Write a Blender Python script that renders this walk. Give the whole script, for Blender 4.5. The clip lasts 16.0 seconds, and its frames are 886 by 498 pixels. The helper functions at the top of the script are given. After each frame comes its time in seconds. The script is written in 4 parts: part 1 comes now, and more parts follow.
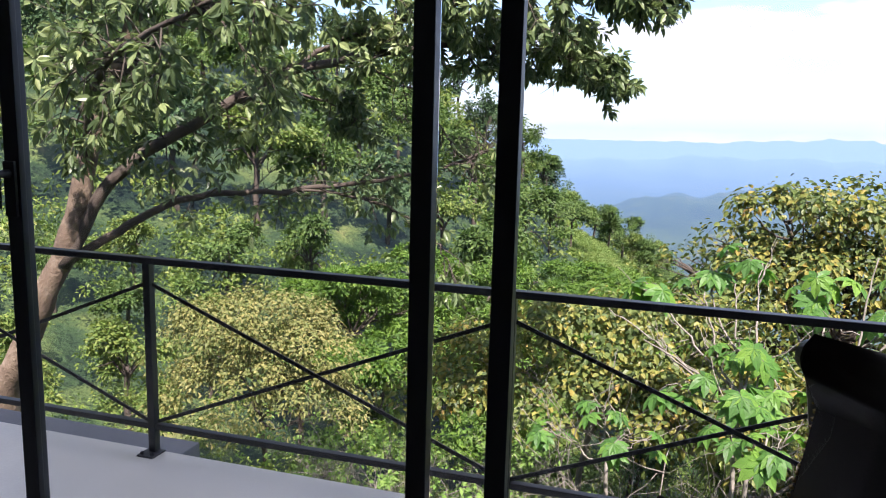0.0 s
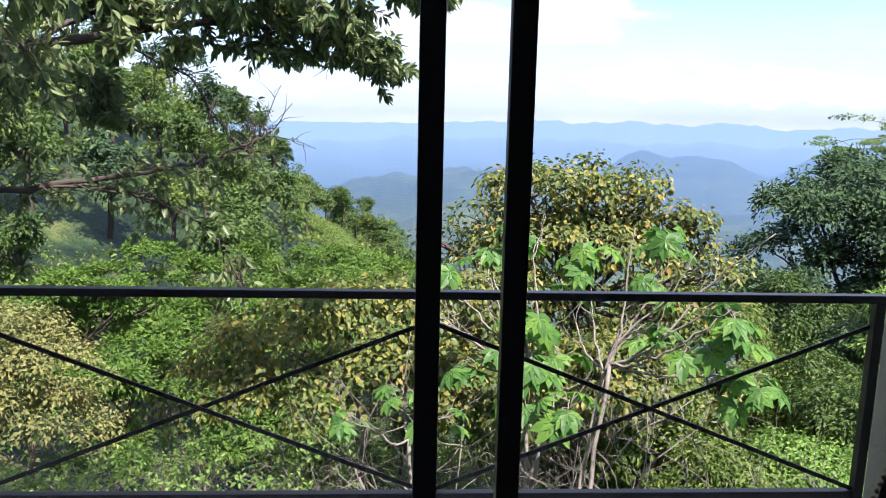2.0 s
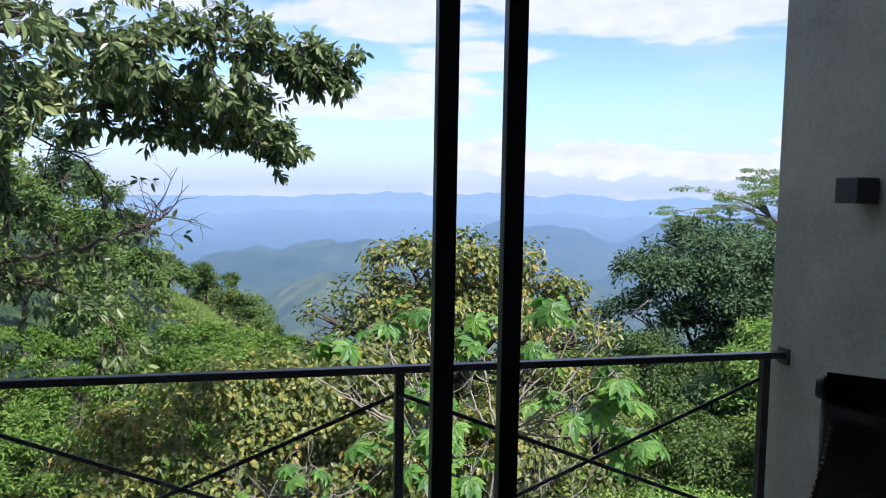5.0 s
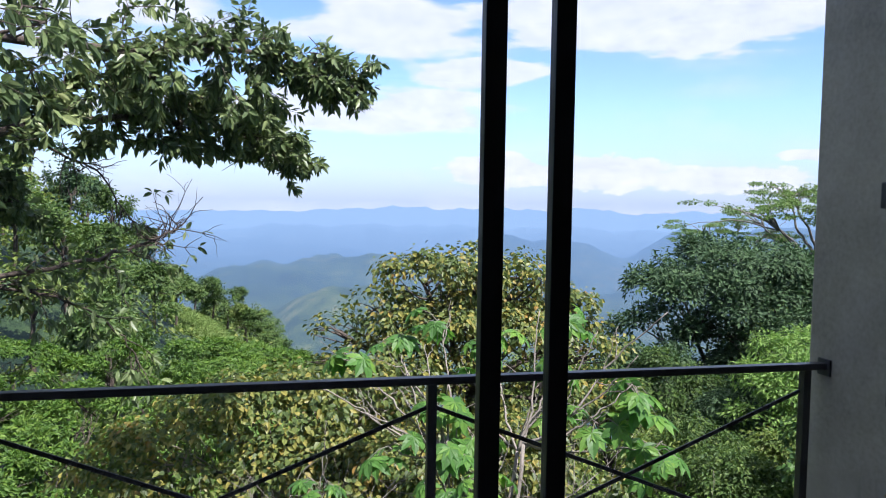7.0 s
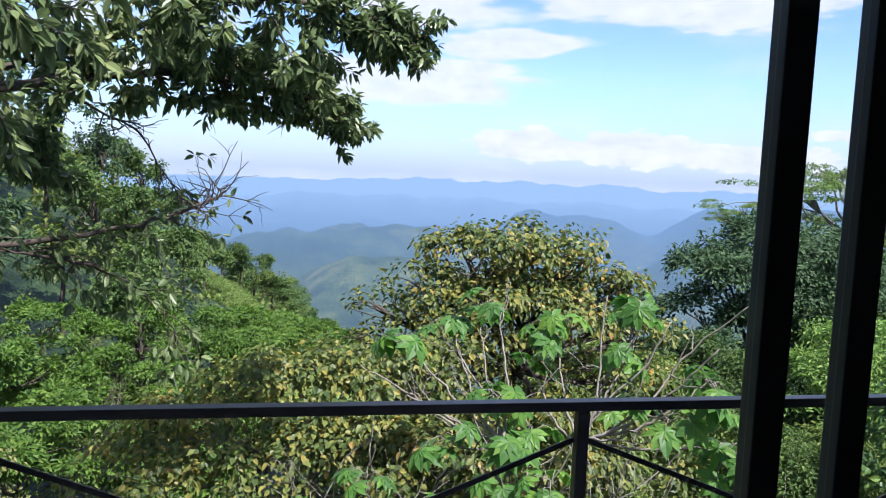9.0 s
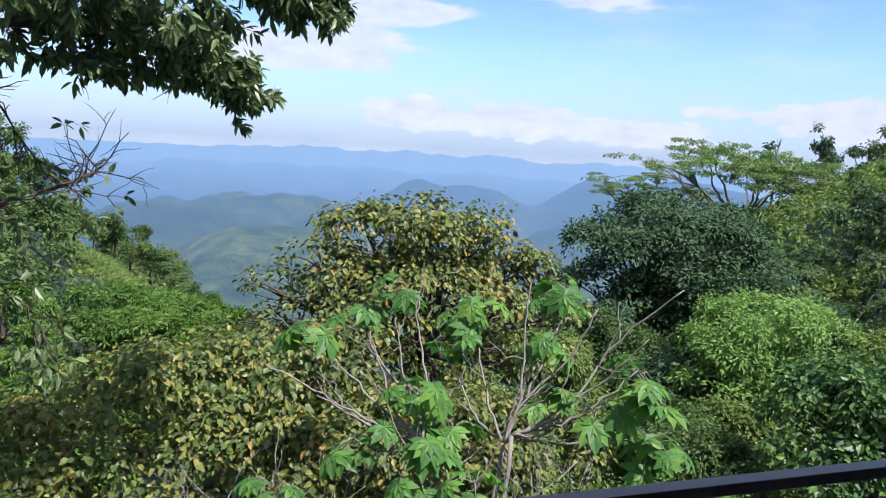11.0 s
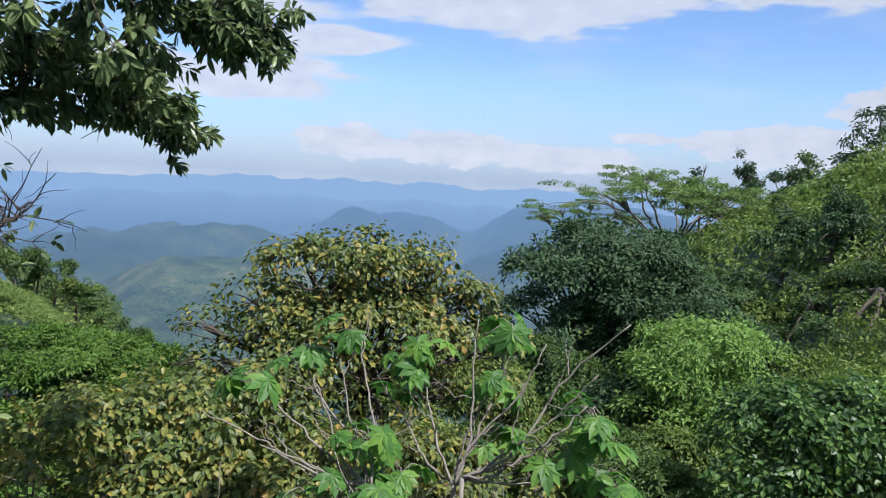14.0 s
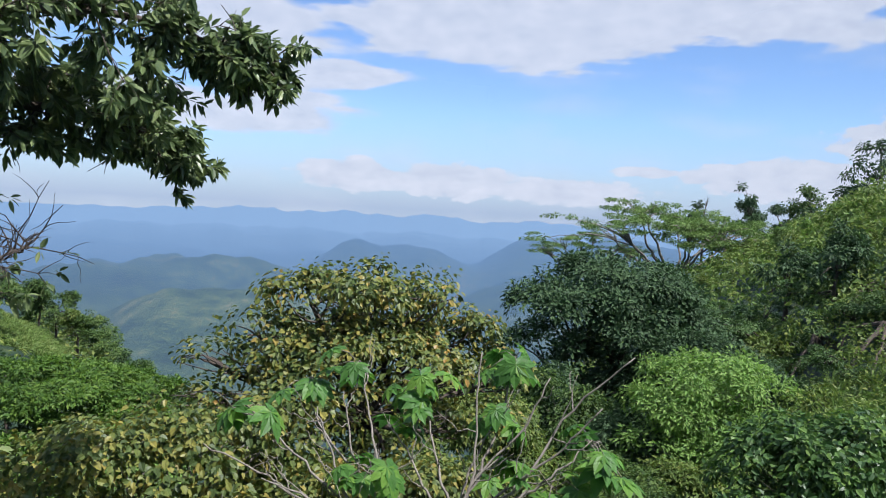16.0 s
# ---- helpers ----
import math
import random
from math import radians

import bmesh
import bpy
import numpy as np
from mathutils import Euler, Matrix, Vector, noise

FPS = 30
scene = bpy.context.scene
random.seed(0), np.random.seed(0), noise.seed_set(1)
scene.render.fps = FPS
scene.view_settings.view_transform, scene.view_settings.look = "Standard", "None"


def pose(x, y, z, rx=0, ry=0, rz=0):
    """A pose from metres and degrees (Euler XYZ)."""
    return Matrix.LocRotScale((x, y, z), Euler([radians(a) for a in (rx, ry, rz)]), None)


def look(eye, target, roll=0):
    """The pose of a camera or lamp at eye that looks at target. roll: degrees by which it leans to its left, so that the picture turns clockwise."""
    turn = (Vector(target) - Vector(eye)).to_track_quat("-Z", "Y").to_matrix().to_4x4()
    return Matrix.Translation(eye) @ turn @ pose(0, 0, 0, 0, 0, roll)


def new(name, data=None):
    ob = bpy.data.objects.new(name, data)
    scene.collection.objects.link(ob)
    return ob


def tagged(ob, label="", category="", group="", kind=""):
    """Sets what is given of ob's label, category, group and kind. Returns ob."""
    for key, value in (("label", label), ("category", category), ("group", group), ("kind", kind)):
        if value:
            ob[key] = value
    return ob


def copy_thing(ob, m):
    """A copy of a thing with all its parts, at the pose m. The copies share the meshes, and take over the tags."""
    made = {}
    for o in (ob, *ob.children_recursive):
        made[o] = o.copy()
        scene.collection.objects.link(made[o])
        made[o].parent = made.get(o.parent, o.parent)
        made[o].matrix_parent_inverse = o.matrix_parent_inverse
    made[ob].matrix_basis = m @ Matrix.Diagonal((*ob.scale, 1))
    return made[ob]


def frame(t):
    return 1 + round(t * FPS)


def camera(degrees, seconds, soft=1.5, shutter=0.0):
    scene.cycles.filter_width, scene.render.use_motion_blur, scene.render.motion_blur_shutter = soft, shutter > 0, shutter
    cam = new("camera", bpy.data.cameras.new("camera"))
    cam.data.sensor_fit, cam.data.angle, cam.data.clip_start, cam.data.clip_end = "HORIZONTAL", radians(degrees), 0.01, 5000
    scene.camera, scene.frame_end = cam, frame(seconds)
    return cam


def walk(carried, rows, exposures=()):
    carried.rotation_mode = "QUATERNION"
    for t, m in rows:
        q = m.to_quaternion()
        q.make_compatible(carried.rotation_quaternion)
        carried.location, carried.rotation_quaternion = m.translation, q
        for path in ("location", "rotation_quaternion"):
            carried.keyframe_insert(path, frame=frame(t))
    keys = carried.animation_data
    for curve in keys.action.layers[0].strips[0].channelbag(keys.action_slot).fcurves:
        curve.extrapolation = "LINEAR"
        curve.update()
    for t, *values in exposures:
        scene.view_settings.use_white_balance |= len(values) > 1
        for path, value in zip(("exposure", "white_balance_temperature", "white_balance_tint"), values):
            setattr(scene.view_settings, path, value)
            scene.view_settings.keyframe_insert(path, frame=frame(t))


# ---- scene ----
cam = camera(60.0, 16.0, soft=1.0)
PATH = [
    (0, (0.337, 0.124, 1.604), (-0.252, 2.008, 1.281), 1.5),
    (0.5, (0.142, 0.111, 1.621), (-0.386, 2.011, 1.286), 1.8),
    (1, (-0.057, 0.206, 1.585), (-0.378, 2.147, 1.228), 2.5),
    (1.5, (-0.194, 0.294, 1.596), (-0.398, 2.251, 1.24), 2.3),
    (2, (-0.402, 0.266, 1.615), (-0.292, 2.231, 1.264), 1.3),
    (2.5, (-0.533, 0.178, 1.637), (-0.286, 2.131, 1.285), 0.6),
    (3, (-0.555, 0.083, 1.655), (-0.274, 2.033, 1.311), 0.4),
    (3.5, (-0.73, 0.033, 1.679), (-0.279, 1.962, 1.404), -0.0),
    (4, (-0.837, -0.003, 1.688), (-0.356, 1.921, 1.429), 0.1),
    (4.5, (-0.837, -0.037, 1.699), (-0.374, 1.898, 1.503), 1.0),
    (7, (-0.927, 0.067, 1.663), (-0.485, 2.013, 1.54), 0.9),
    (7.5, (-0.979, 0.241, 1.626), (-0.543, 2.188, 1.482), 2.1),
    (8, (-0.97, 0.465, 1.645), (-0.602, 2.424, 1.482), 1.8),
    (8.2, (-1.0, 0.528, 1.641), (-0.646, 2.489, 1.474), 1.8),
    (10.3, (-1.358, 1.445, 1.672), (-0.765, 3.338, 1.415), 4.2),
    (10.5, (-1.359, 1.511, 1.694), (-0.722, 3.389, 1.433), 4.1),
    (11, (-1.301, 1.651, 1.702), (-0.632, 3.518, 1.441), 3.4),
    (11.5, (-1.22, 1.745, 1.716), (-0.539, 3.608, 1.458), 2.8),
    (12, (-1.24, 1.763, 1.76), (-0.438, 3.579, 1.514), 2.7),
    (12.5, (-1.3, 1.765, 1.791), (-0.487, 3.577, 1.551), 2.7),
    (13, (-1.321, 1.785, 1.79), (-0.502, 3.596, 1.561), 2.9),
    (13.5, (-1.328, 1.822, 1.786), (-0.508, 3.634, 1.577), 2.7),
    (14, (-1.339, 1.817, 1.799), (-0.518, 3.632, 1.616), 2.9),
    (14.5, (-1.345, 1.813, 1.793), (-0.525, 3.63, 1.637), 3.0),
    (15, (-1.352, 1.807, 1.813), (-0.532, 3.626, 1.678), 3.0),
    (15.5, (-1.353, 1.836, 1.79), (-0.534, 3.657, 1.676), 3.0),
    (16, (-1.359, 1.808, 1.798), (-0.545, 3.632, 1.699), 3.0),
]
EXPOSURES = [(0, 1.78, 6450, 24), (1, 1.75, 6400, 24), (2.5, 1.60, 6200, 22), (4.5, 1.35, 6050, 21), (8.2, 1.35, 5950, 20), (11, 1.20, 5900, 18), (13, 0.97, 5950, 16), (16, 0.93, 5950, 16)]
walk(cam, [(t, look(eye, target, roll)) for t, eye, target, roll in PATH], EXPOSURES)

# ---- world, sun and exposure ----
SUN_AZ, SUN_EL = 150.0, 57.0          # degrees from +y to the right, and above the horizon


def build_world():
    world = bpy.data.worlds.new("sky")
    scene.world = world
    world.use_nodes = True
    nt = world.node_tree
    nt.nodes.clear()
    N, Lk = nt.nodes.new, nt.links.new

    def math_node(op, a, b=None, clamp=False):
        n = N("ShaderNodeMath")
        n.operation, n.use_clamp = op, clamp
        for i, v in enumerate((a, b)):
            if v is None:
                continue
            if isinstance(v, (int, float)):
                n.inputs[i].default_value = v
            else:
                Lk(v, n.inputs[i])
        return n.outputs[0]

    co = N("ShaderNodeTexCoord")
    sep = N("ShaderNodeSeparateXYZ")
    Lk(co.outputs["Generated"], sep.inputs[0])
    az = math_node("MULTIPLY", math_node("ARCTAN2", sep.outputs[0], sep.outputs[1]), 57.29578)
    el = math_node("MULTIPLY", math_node("ARCSINE", sep.outputs[2]), 57.29578)
    # noise in (azimuth, elevation), stretched along the horizon
    vec = N("ShaderNodeCombineXYZ")
    Lk(math_node("MULTIPLY", az, 0.055), vec.inputs[0])
    Lk(math_node("MULTIPLY", el, 0.20), vec.inputs[1])
    wisp = N("ShaderNodeTexNoise")
    wisp.inputs["Scale"].default_value, wisp.inputs["Detail"].default_value, wisp.inputs["Roughness"].default_value = 2.0, 7, 0.5
    Lk(vec.outputs[0], wisp.inputs["Vector"])
    vec2 = N("ShaderNodeCombineXYZ")
    Lk(math_node("MULTIPLY", az, 0.30), vec2.inputs[0])
    Lk(math_node("MULTIPLY", el, 0.55), vec2.inputs[1])
    puff = N("ShaderNodeTexNoise")
    puff.inputs["Scale"].default_value, puff.inputs["Detail"].default_value, puff.inputs["Roughness"].default_value = 1.6, 8, 0.6
    Lk(vec2.outputs[0], puff.inputs["Vector"])
    wn = math_node("SUBTRACT", wisp.outputs[0], 0.5)
    pn = math_node("SUBTRACT", puff.outputs[0], 0.5)

    def ellipse(a0, e0, ra, re, soft, noise_out, amount):
        dx = math_node("DIVIDE", math_node("SUBTRACT", az, a0), ra)
        dy = math_node("DIVIDE", math_node("SUBTRACT", el, e0), re)
        d = math_node("SQRT", math_node("ADD", math_node("MULTIPLY", dx, dx), math_node("MULTIPLY", dy, dy)))
        v = math_node("ADD", math_node("SUBTRACT", 1.0, d), math_node("MULTIPLY", noise_out, amount))
        return math_node("MULTIPLY", v, 1.0 / soft, clamp=True)

    banks = [(31, 13.6, 20, 2.7, .22), (40, 16, 19, 3.2, .22), (4, 6.4, 14, 2.0, .3), (17, 9.4, 8, 1.1, .25), (9, 12.5, 9, 2.2, .3), (-12, 13, 14, 4, .5), (56, 13, 6, 1.0, .4)]
    cum = [(17, 2.3, 4.4, 1.3, .22), (24.5, 2.2, 5.2, 1.4, .22), (33, 1.8, 7, 1.1, .35), (38.5, 3.5, 2.6, .42, .3), (42, 3.3, 1.5, .6, .3),
           (49, 3.2, 8, 1.6, .25), (55, 5.6, 5, 2.1, .25), (70, 5, 12, 3, .4)]
    mask = None
    for a0, e0, ra, re, soft in banks:
        m = math_node("MULTIPLY", ellipse(a0, e0, ra, re, soft, wn, 2.9), 0.92)
        mask = m if mask is None else math_node("MAXIMUM", mask, m)
    for a0, e0, ra, re, soft in cum:
        mask = math_node("MAXIMUM", mask, math_node("MULTIPLY", ellipse(a0, e0, ra, re, soft * 0.6, pn, 1.6), 0.97))
    veil = math_node("MULTIPLY", math_node("ADD", math_node("MULTIPLY", wn, 1.3), 0.02), 1.0, clamp=True)
    mask = math_node("MAXIMUM", mask, veil)
    # broken white cloud added over the unseen sky above, to whiten the ambient light
    high = math_node("MULTIPLY", math_node("SUBTRACT", el, 19.0), 0.06, clamp=True)
    mask = math_node("MAXIMUM", mask, math_node("MULTIPLY", high, math_node("ADD", math_node("MULTIPLY", wn, 2.0), 0.72, clamp=True)))
    # white haze hugging the horizon
    low = math_node("MULTIPLY", math_node("SUBTRACT", 1.0, math_node("DIVIDE", math_node("ABSOLUTE", el), 7.0), clamp=True), 0.85)
    sky = N("ShaderNodeTexSky")
    sky.sky_type, sky.sun_disc = "NISHITA", False
    sky.sun_elevation, sky.sun_rotation = radians(SUN_EL), radians(SUN_AZ)
    sky.altitude, sky.air_density, sky.dust_density, sky.ozone_density = 900, 1.0, 0.6, 1.4
    haze = N("ShaderNodeMixRGB")
    Lk(low, haze.inputs[0])
    gain = N("ShaderNodeMixRGB")
    gain.blend_type, gain.inputs[0].default_value = "MULTIPLY", 1.0
    Lk(sky.outputs[0], gain.inputs[1])
    gain.inputs[2].default_value = (1.26, 1.42, 1.60, 1)
    Lk(gain.outputs[0], haze.inputs[1])
    haze.inputs[2].default_value = (3.6, 4.6, 6.1, 1)
    shade = N("ShaderNodeMixRGB")
    Lk(math_node("ADD", math_node("MULTIPLY", pn, 1.8), 0.6, clamp=True), shade.inputs[0])
    shade.inputs[1].default_value = (5.1, 5.7, 6.5, 1)
    shade.inputs[2].default_value = (7.3, 7.6, 8.0, 1)
    clouds = N("ShaderNodeMixRGB")
    Lk(mask, clouds.inputs[0])
    Lk(haze.outputs[0], clouds.inputs[1])
    Lk(shade.outputs[0], clouds.inputs[2])
    bg = N("ShaderNodeBackground")
    bg.inputs[1].default_value = 0.06
    Lk(clouds.outputs[0], bg.inputs[0])
    out = N("ShaderNodeOutputWorld")
    Lk(bg.outputs[0], out.inputs[0])


build_world()
sun = new("sun", bpy.data.lights.new("sun", "SUN"))
sun.data.energy, sun.data.angle, sun.data.color = 5.0, radians(1.5), (1.0, 0.95, 0.86)
sd = Vector((math.sin(radians(SUN_AZ)) * math.cos(radians(SUN_EL)), math.cos(radians(SUN_AZ)) * math.cos(radians(SUN_EL)), math.sin(radians(SUN_EL))))
sun.matrix_world = look(sd * 50, (0, 0, 0))


# ---- materials ----
def material(name):
    m = bpy.data.materials.new(name)
    m.use_nodes = True
    nt = m.node_tree
    return m, nt, nt.nodes["Principled BSDF"]


def noise_node(nt, scale, detail=5, rough=0.55, coord="Object"):
    co = nt.nodes.new("ShaderNodeTexCoord")
    n = nt.nodes.new("ShaderNodeTexNoise")
    n.inputs["Scale"].default_value, n.inputs["Detail"].default_value, n.inputs["Roughness"].default_value = scale, detail, rough
    nt.links.new(co.outputs[coord], n.inputs["Vector"])
    return n


def ramp(nt, src, stops):
    r = nt.nodes.new("ShaderNodeValToRGB")
    while len(r.color_ramp.elements) < len(stops):
        r.color_ramp.elements.new(0.5)
    for e, (p, c) in zip(r.color_ramp.elements, stops):
        e.position, e.color = p, (*c, 1)
    nt.links.new(src, r.inputs[0])
    return r


def bump(nt, src, bsdf, strength, dist):
    b = nt.nodes.new("ShaderNodeBump")
    b.inputs["Strength"].default_value, b.inputs["Distance"].default_value = strength, dist
    nt.links.new(src, b.inputs["Height"])
    nt.links.new(b.outputs[0], bsdf.inputs["Normal"])


def surface(name, stops, scale, rough, fine=60, strength=0.3, dist=0.004, metal=0.0, rough_var=0.1):
    """Two scales of noise: stains in the colour, grain in the relief."""
    m, nt, b = material(name)
    big = noise_node(nt, scale, 6, 0.6)
    small = noise_node(nt, fine, 4, 0.6)
    mix = nt.nodes.new("ShaderNodeMixRGB")
    mix.inputs[0].default_value = 0.3
    nt.links.new(big.outputs[0], mix.inputs[1])
    nt.links.new(small.outputs[0], mix.inputs[2])
    r = ramp(nt, mix.outputs[0], stops)
    nt.links.new(r.outputs[0], b.inputs["Base Color"])
    rr = nt.nodes.new("ShaderNodeMapRange")
    rr.inputs[3].default_value, rr.inputs[4].default_value = max(0.02, rough - rough_var), min(1, rough + rough_var)
    nt.links.new(big.outputs[0], rr.inputs[0])
    nt.links.new(rr.outputs[0], b.inputs["Roughness"])
    b.inputs["Metallic"].default_value = metal
    bump(nt, small.outputs[0], b, strength, dist)
    return m


def leaf_material(name, stops, gloss=0.45, through_light=0.35, patch=0.5):
    """Leaves that differ one by one, in drifts of tone, and let some light through."""
    m, nt, b = material(name)
    geo = nt.nodes.new("ShaderNodeNewGeometry")
    n = noise_node(nt, patch, 3, 0.5)
    mix = nt.nodes.new("ShaderNodeMixRGB")
    mix.inputs[0].default_value = 0.42
    nt.links.new(geo.outputs["Random Per Island"], mix.inputs[1])
    nt.links.new(n.outputs[0], mix.inputs[2])
    r = ramp(nt, mix.outputs[0], stops)
    nt.links.new(r.outputs[0], b.inputs["Base Color"])
    b.inputs["Roughness"].default_value = gloss
    b.inputs["Specular IOR Level"].default_value = 0.24
    tr = nt.nodes.new("ShaderNodeBsdfTranslucent")
    hsv = nt.nodes.new("ShaderNodeHueSaturation")
    hsv.inputs["Value"].default_value, hsv.inputs["Saturation"].default_value = 1.5, 1.1
    nt.links.new(r.outputs[0], hsv.inputs["Color"])
    nt.links.new(hsv.outputs[0], tr.inputs[0])
    ms = nt.nodes.new("ShaderNodeMixShader")
    ms.inputs[0].default_value = through_light
    nt.links.new(b.outputs[0], ms.inputs[1])
    nt.links.new(tr.outputs[0], ms.inputs[2])
    nt.links.new(ms.outputs[0], nt.nodes["Material Output"].inputs[0])
    return m


STEEL = surface("black_painted_steel", [(0.3, (0.016, 0.019, 0.028)), (0.7, (0.028, 0.032, 0.044))], 6, 0.42, 180, 0.15, 0.0006)
RAIL_STEEL = surface("weathered_black_rail_paint", [(0.3, (0.016, 0.017, 0.020)), (0.7, (0.034, 0.036, 0.042))], 9, 0.38, 160, 0.25, 0.0008)
CONCRETE = surface("polished_cement_floor", [(0.3, (0.62, 0.59, 0.53)), (0.5, (0.71, 0.68, 0.61)), (0.7, (0.79, 0.75, 0.68))], 1.6, 0.42, 70, 0.12, 0.001)
LEDGE = surface("grey_ledge_cement", [(0.3, (0.13, 0.135, 0.15)), (0.7, (0.20, 0.205, 0.22))], 3, 0.8, 60, 0.3, 0.002)
PLASTER = surface("raw_cement_plaster", [(0.34, (0.19, 0.178, 0.15)), (0.5, (0.285, 0.27, 0.23)), (0.66, (0.37, 0.35, 0.30))], 1.5, 0.85, 45, 0.35, 0.003)
ROOM_PAINT = surface("grey_room_paint", [(0.3, (0.30, 0.29, 0.27)), (0.7, (0.38, 0.37, 0.345))], 1.2, 0.85, 40, 0.2, 0.002)
CEIL_PAINT = surface("grey_ceiling_board", [(0.3, (0.52, 0.51, 0.49)), (0.7, (0.62, 0.61, 0.59))], 1.4, 0.9, 50, 0.15, 0.002)
FLOOR_IN = surface("dark_cement_tile", [(0.3, (0.24, 0.235, 0.22)), (0.7, (0.32, 0.31, 0.29))], 2, 0.5, 60, 0.15, 0.001)
LEATHER = surface("dark_brown_leather", [(0.3, (0.015, 0.010, 0.010)), (0.7, (0.030, 0.019, 0.019))], 5, 0.42, 140, 0.35, 0.0012)
BRASS = surface("aged_brass_nail", [(0.3, (0.20, 0.14, 0.07)), (0.7, (0.32, 0.24, 0.12))], 30, 0.35, 300, 0.1, 0.0003, metal=1.0)
SCONCE = surface("charcoal_lamp_housing", [(0.3, (0.016, 0.018, 0.024)), (0.7, (0.028, 0.031, 0.040))], 14, 0.45, 200, 0.15, 0.0004)
BARK = surface("brown_bark", [(0.25, (0.055, 0.038, 0.026)), (0.5, (0.12, 0.085, 0.058)), (0.75, (0.24, 0.19, 0.14))], 4, 0.9, 26, 0.9, 0.02)
BARK_DARK = surface("dark_branch_bark", [(0.25, (0.030, 0.022, 0.017)), (0.75, (0.085, 0.066, 0.050))], 5, 0.9, 40, 0.8, 0.01)
BARK_PALE = surface("pale_grey_twig_bark", [(0.25, (0.085, 0.073, 0.060)), (0.75, (0.25, 0.225, 0.19))], 6, 0.85, 50, 0.5, 0.004)

L_OVER = leaf_material("overhanging_leaf", [(0.1, (0.046, 0.074, 0.034)), (0.45, (0.098, 0.140, 0.058)), (0.75, (0.180, 0.228, 0.092)), (0.95, (0.315, 0.330, 0.145))], 0.36, 0.33, 0.9)
L_YELLOW = leaf_material("yellowing_leaf", [(0.12, (0.032, 0.050, 0.019)), (0.38, (0.072, 0.108, 0.030)), (0.58, (0.134, 0.162, 0.040)), (0.76, (0.225, 0.205, 0.048)), (0.89, (0.280, 0.145, 0.042))], 0.45, 0.3, 0.8)
L_TAN = leaf_material("tan_leaf", [(0.1, (0.065, 0.092, 0.028)), (0.5, (0.150, 0.165, 0.052)), (0.9, (0.280, 0.245, 0.090))], 0.6, 0.25, 0.6)
L_BRIGHT = leaf_material("bright_fine_leaf", [(0.1, (0.026, 0.064, 0.012)), (0.5, (0.068, 0.138, 0.022)), (0.9, (0.145, 0.225, 0.034))], 0.55, 0.35, 0.5)
L_DARK = leaf_material("dark_glossy_leaf", [(0.1, (0.016, 0.038, 0.017)), (0.5, (0.038, 0.076, 0.030)), (0.9, (0.075, 0.130, 0.050))], 0.66, 0.2, 0.5)
L_LIGHT = leaf_material("fresh_light_leaf", [(0.1, (0.066, 0.134, 0.030)), (0.5, (0.148, 0.256, 0.058)), (0.9, (0.240, 0.345, 0.096))], 0.58, 0.38, 0.6)
L_PALM = leaf_material("lobed_leaf", [(0.1, (0.042, 0.104, 0.030)), (0.5, (0.085, 0.198, 0.042)), (0.9, (0.175, 0.300, 0.050))], 0.45, 0.45, 0.8)
L_FOREST = leaf_material("hill_forest_leaf", [(0.1, (0.024, 0.051, 0.015)), (0.5, (0.061, 0.112, 0.027)), (0.9, (0.134, 0.189, 0.044))], 0.55, 0.3, 0.25)
L_FOREST2 = leaf_material("hill_bush_leaf", [(0.1, (0.049, 0.085, 0.020)), (0.5, (0.104, 0.159, 0.034)), (0.9, (0.207, 0.226, 0.059))], 0.55, 0.3, 0.3)
L_UMB = leaf_material("feathery_leaf", [(0.1, (0.049, 0.098, 0.029)), (0.5, (0.098, 0.171, 0.044)), (0.9, (0.183, 0.250, 0.067))], 0.55, 0.3, 0.3)
L_LAYER = leaf_material("layered_leaf", [(0.1, (0.024, 0.056, 0.018)), (0.5, (0.052, 0.104, 0.030)), (0.9, (0.105, 0.165, 0.045))], 0.55, 0.25, 0.4)
L_UNDER = leaf_material("undergrowth_leaf", [(0.1, (0.037, 0.073, 0.017)), (0.45, (0.098, 0.159, 0.032)), (0.75, (0.183, 0.238, 0.055)), (0.95, (0.293, 0.256, 0.085))], 0.5, 0.32, 0.5)
L_GRASS = leaf_material("grass_blade", [(0.1, (0.052, 0.098, 0.022)), (0.5, (0.112, 0.180, 0.042)), (0.9, (0.220, 0.255, 0.080))], 0.55, 0.35, 0.4)


def glass_material():
    m, nt, b = material("window_glass")
    b.inputs["Base Color"].default_value = (0.985, 0.99, 0.988, 1)
    b.inputs["Roughness"].default_value = 0.0
    b.inputs["IOR"].default_value = 1.45
    b.inputs["Transmission Weight"].default_value = 1.0
    return m


GLASS = glass_material()


HAZE_LENGTH = 520.0


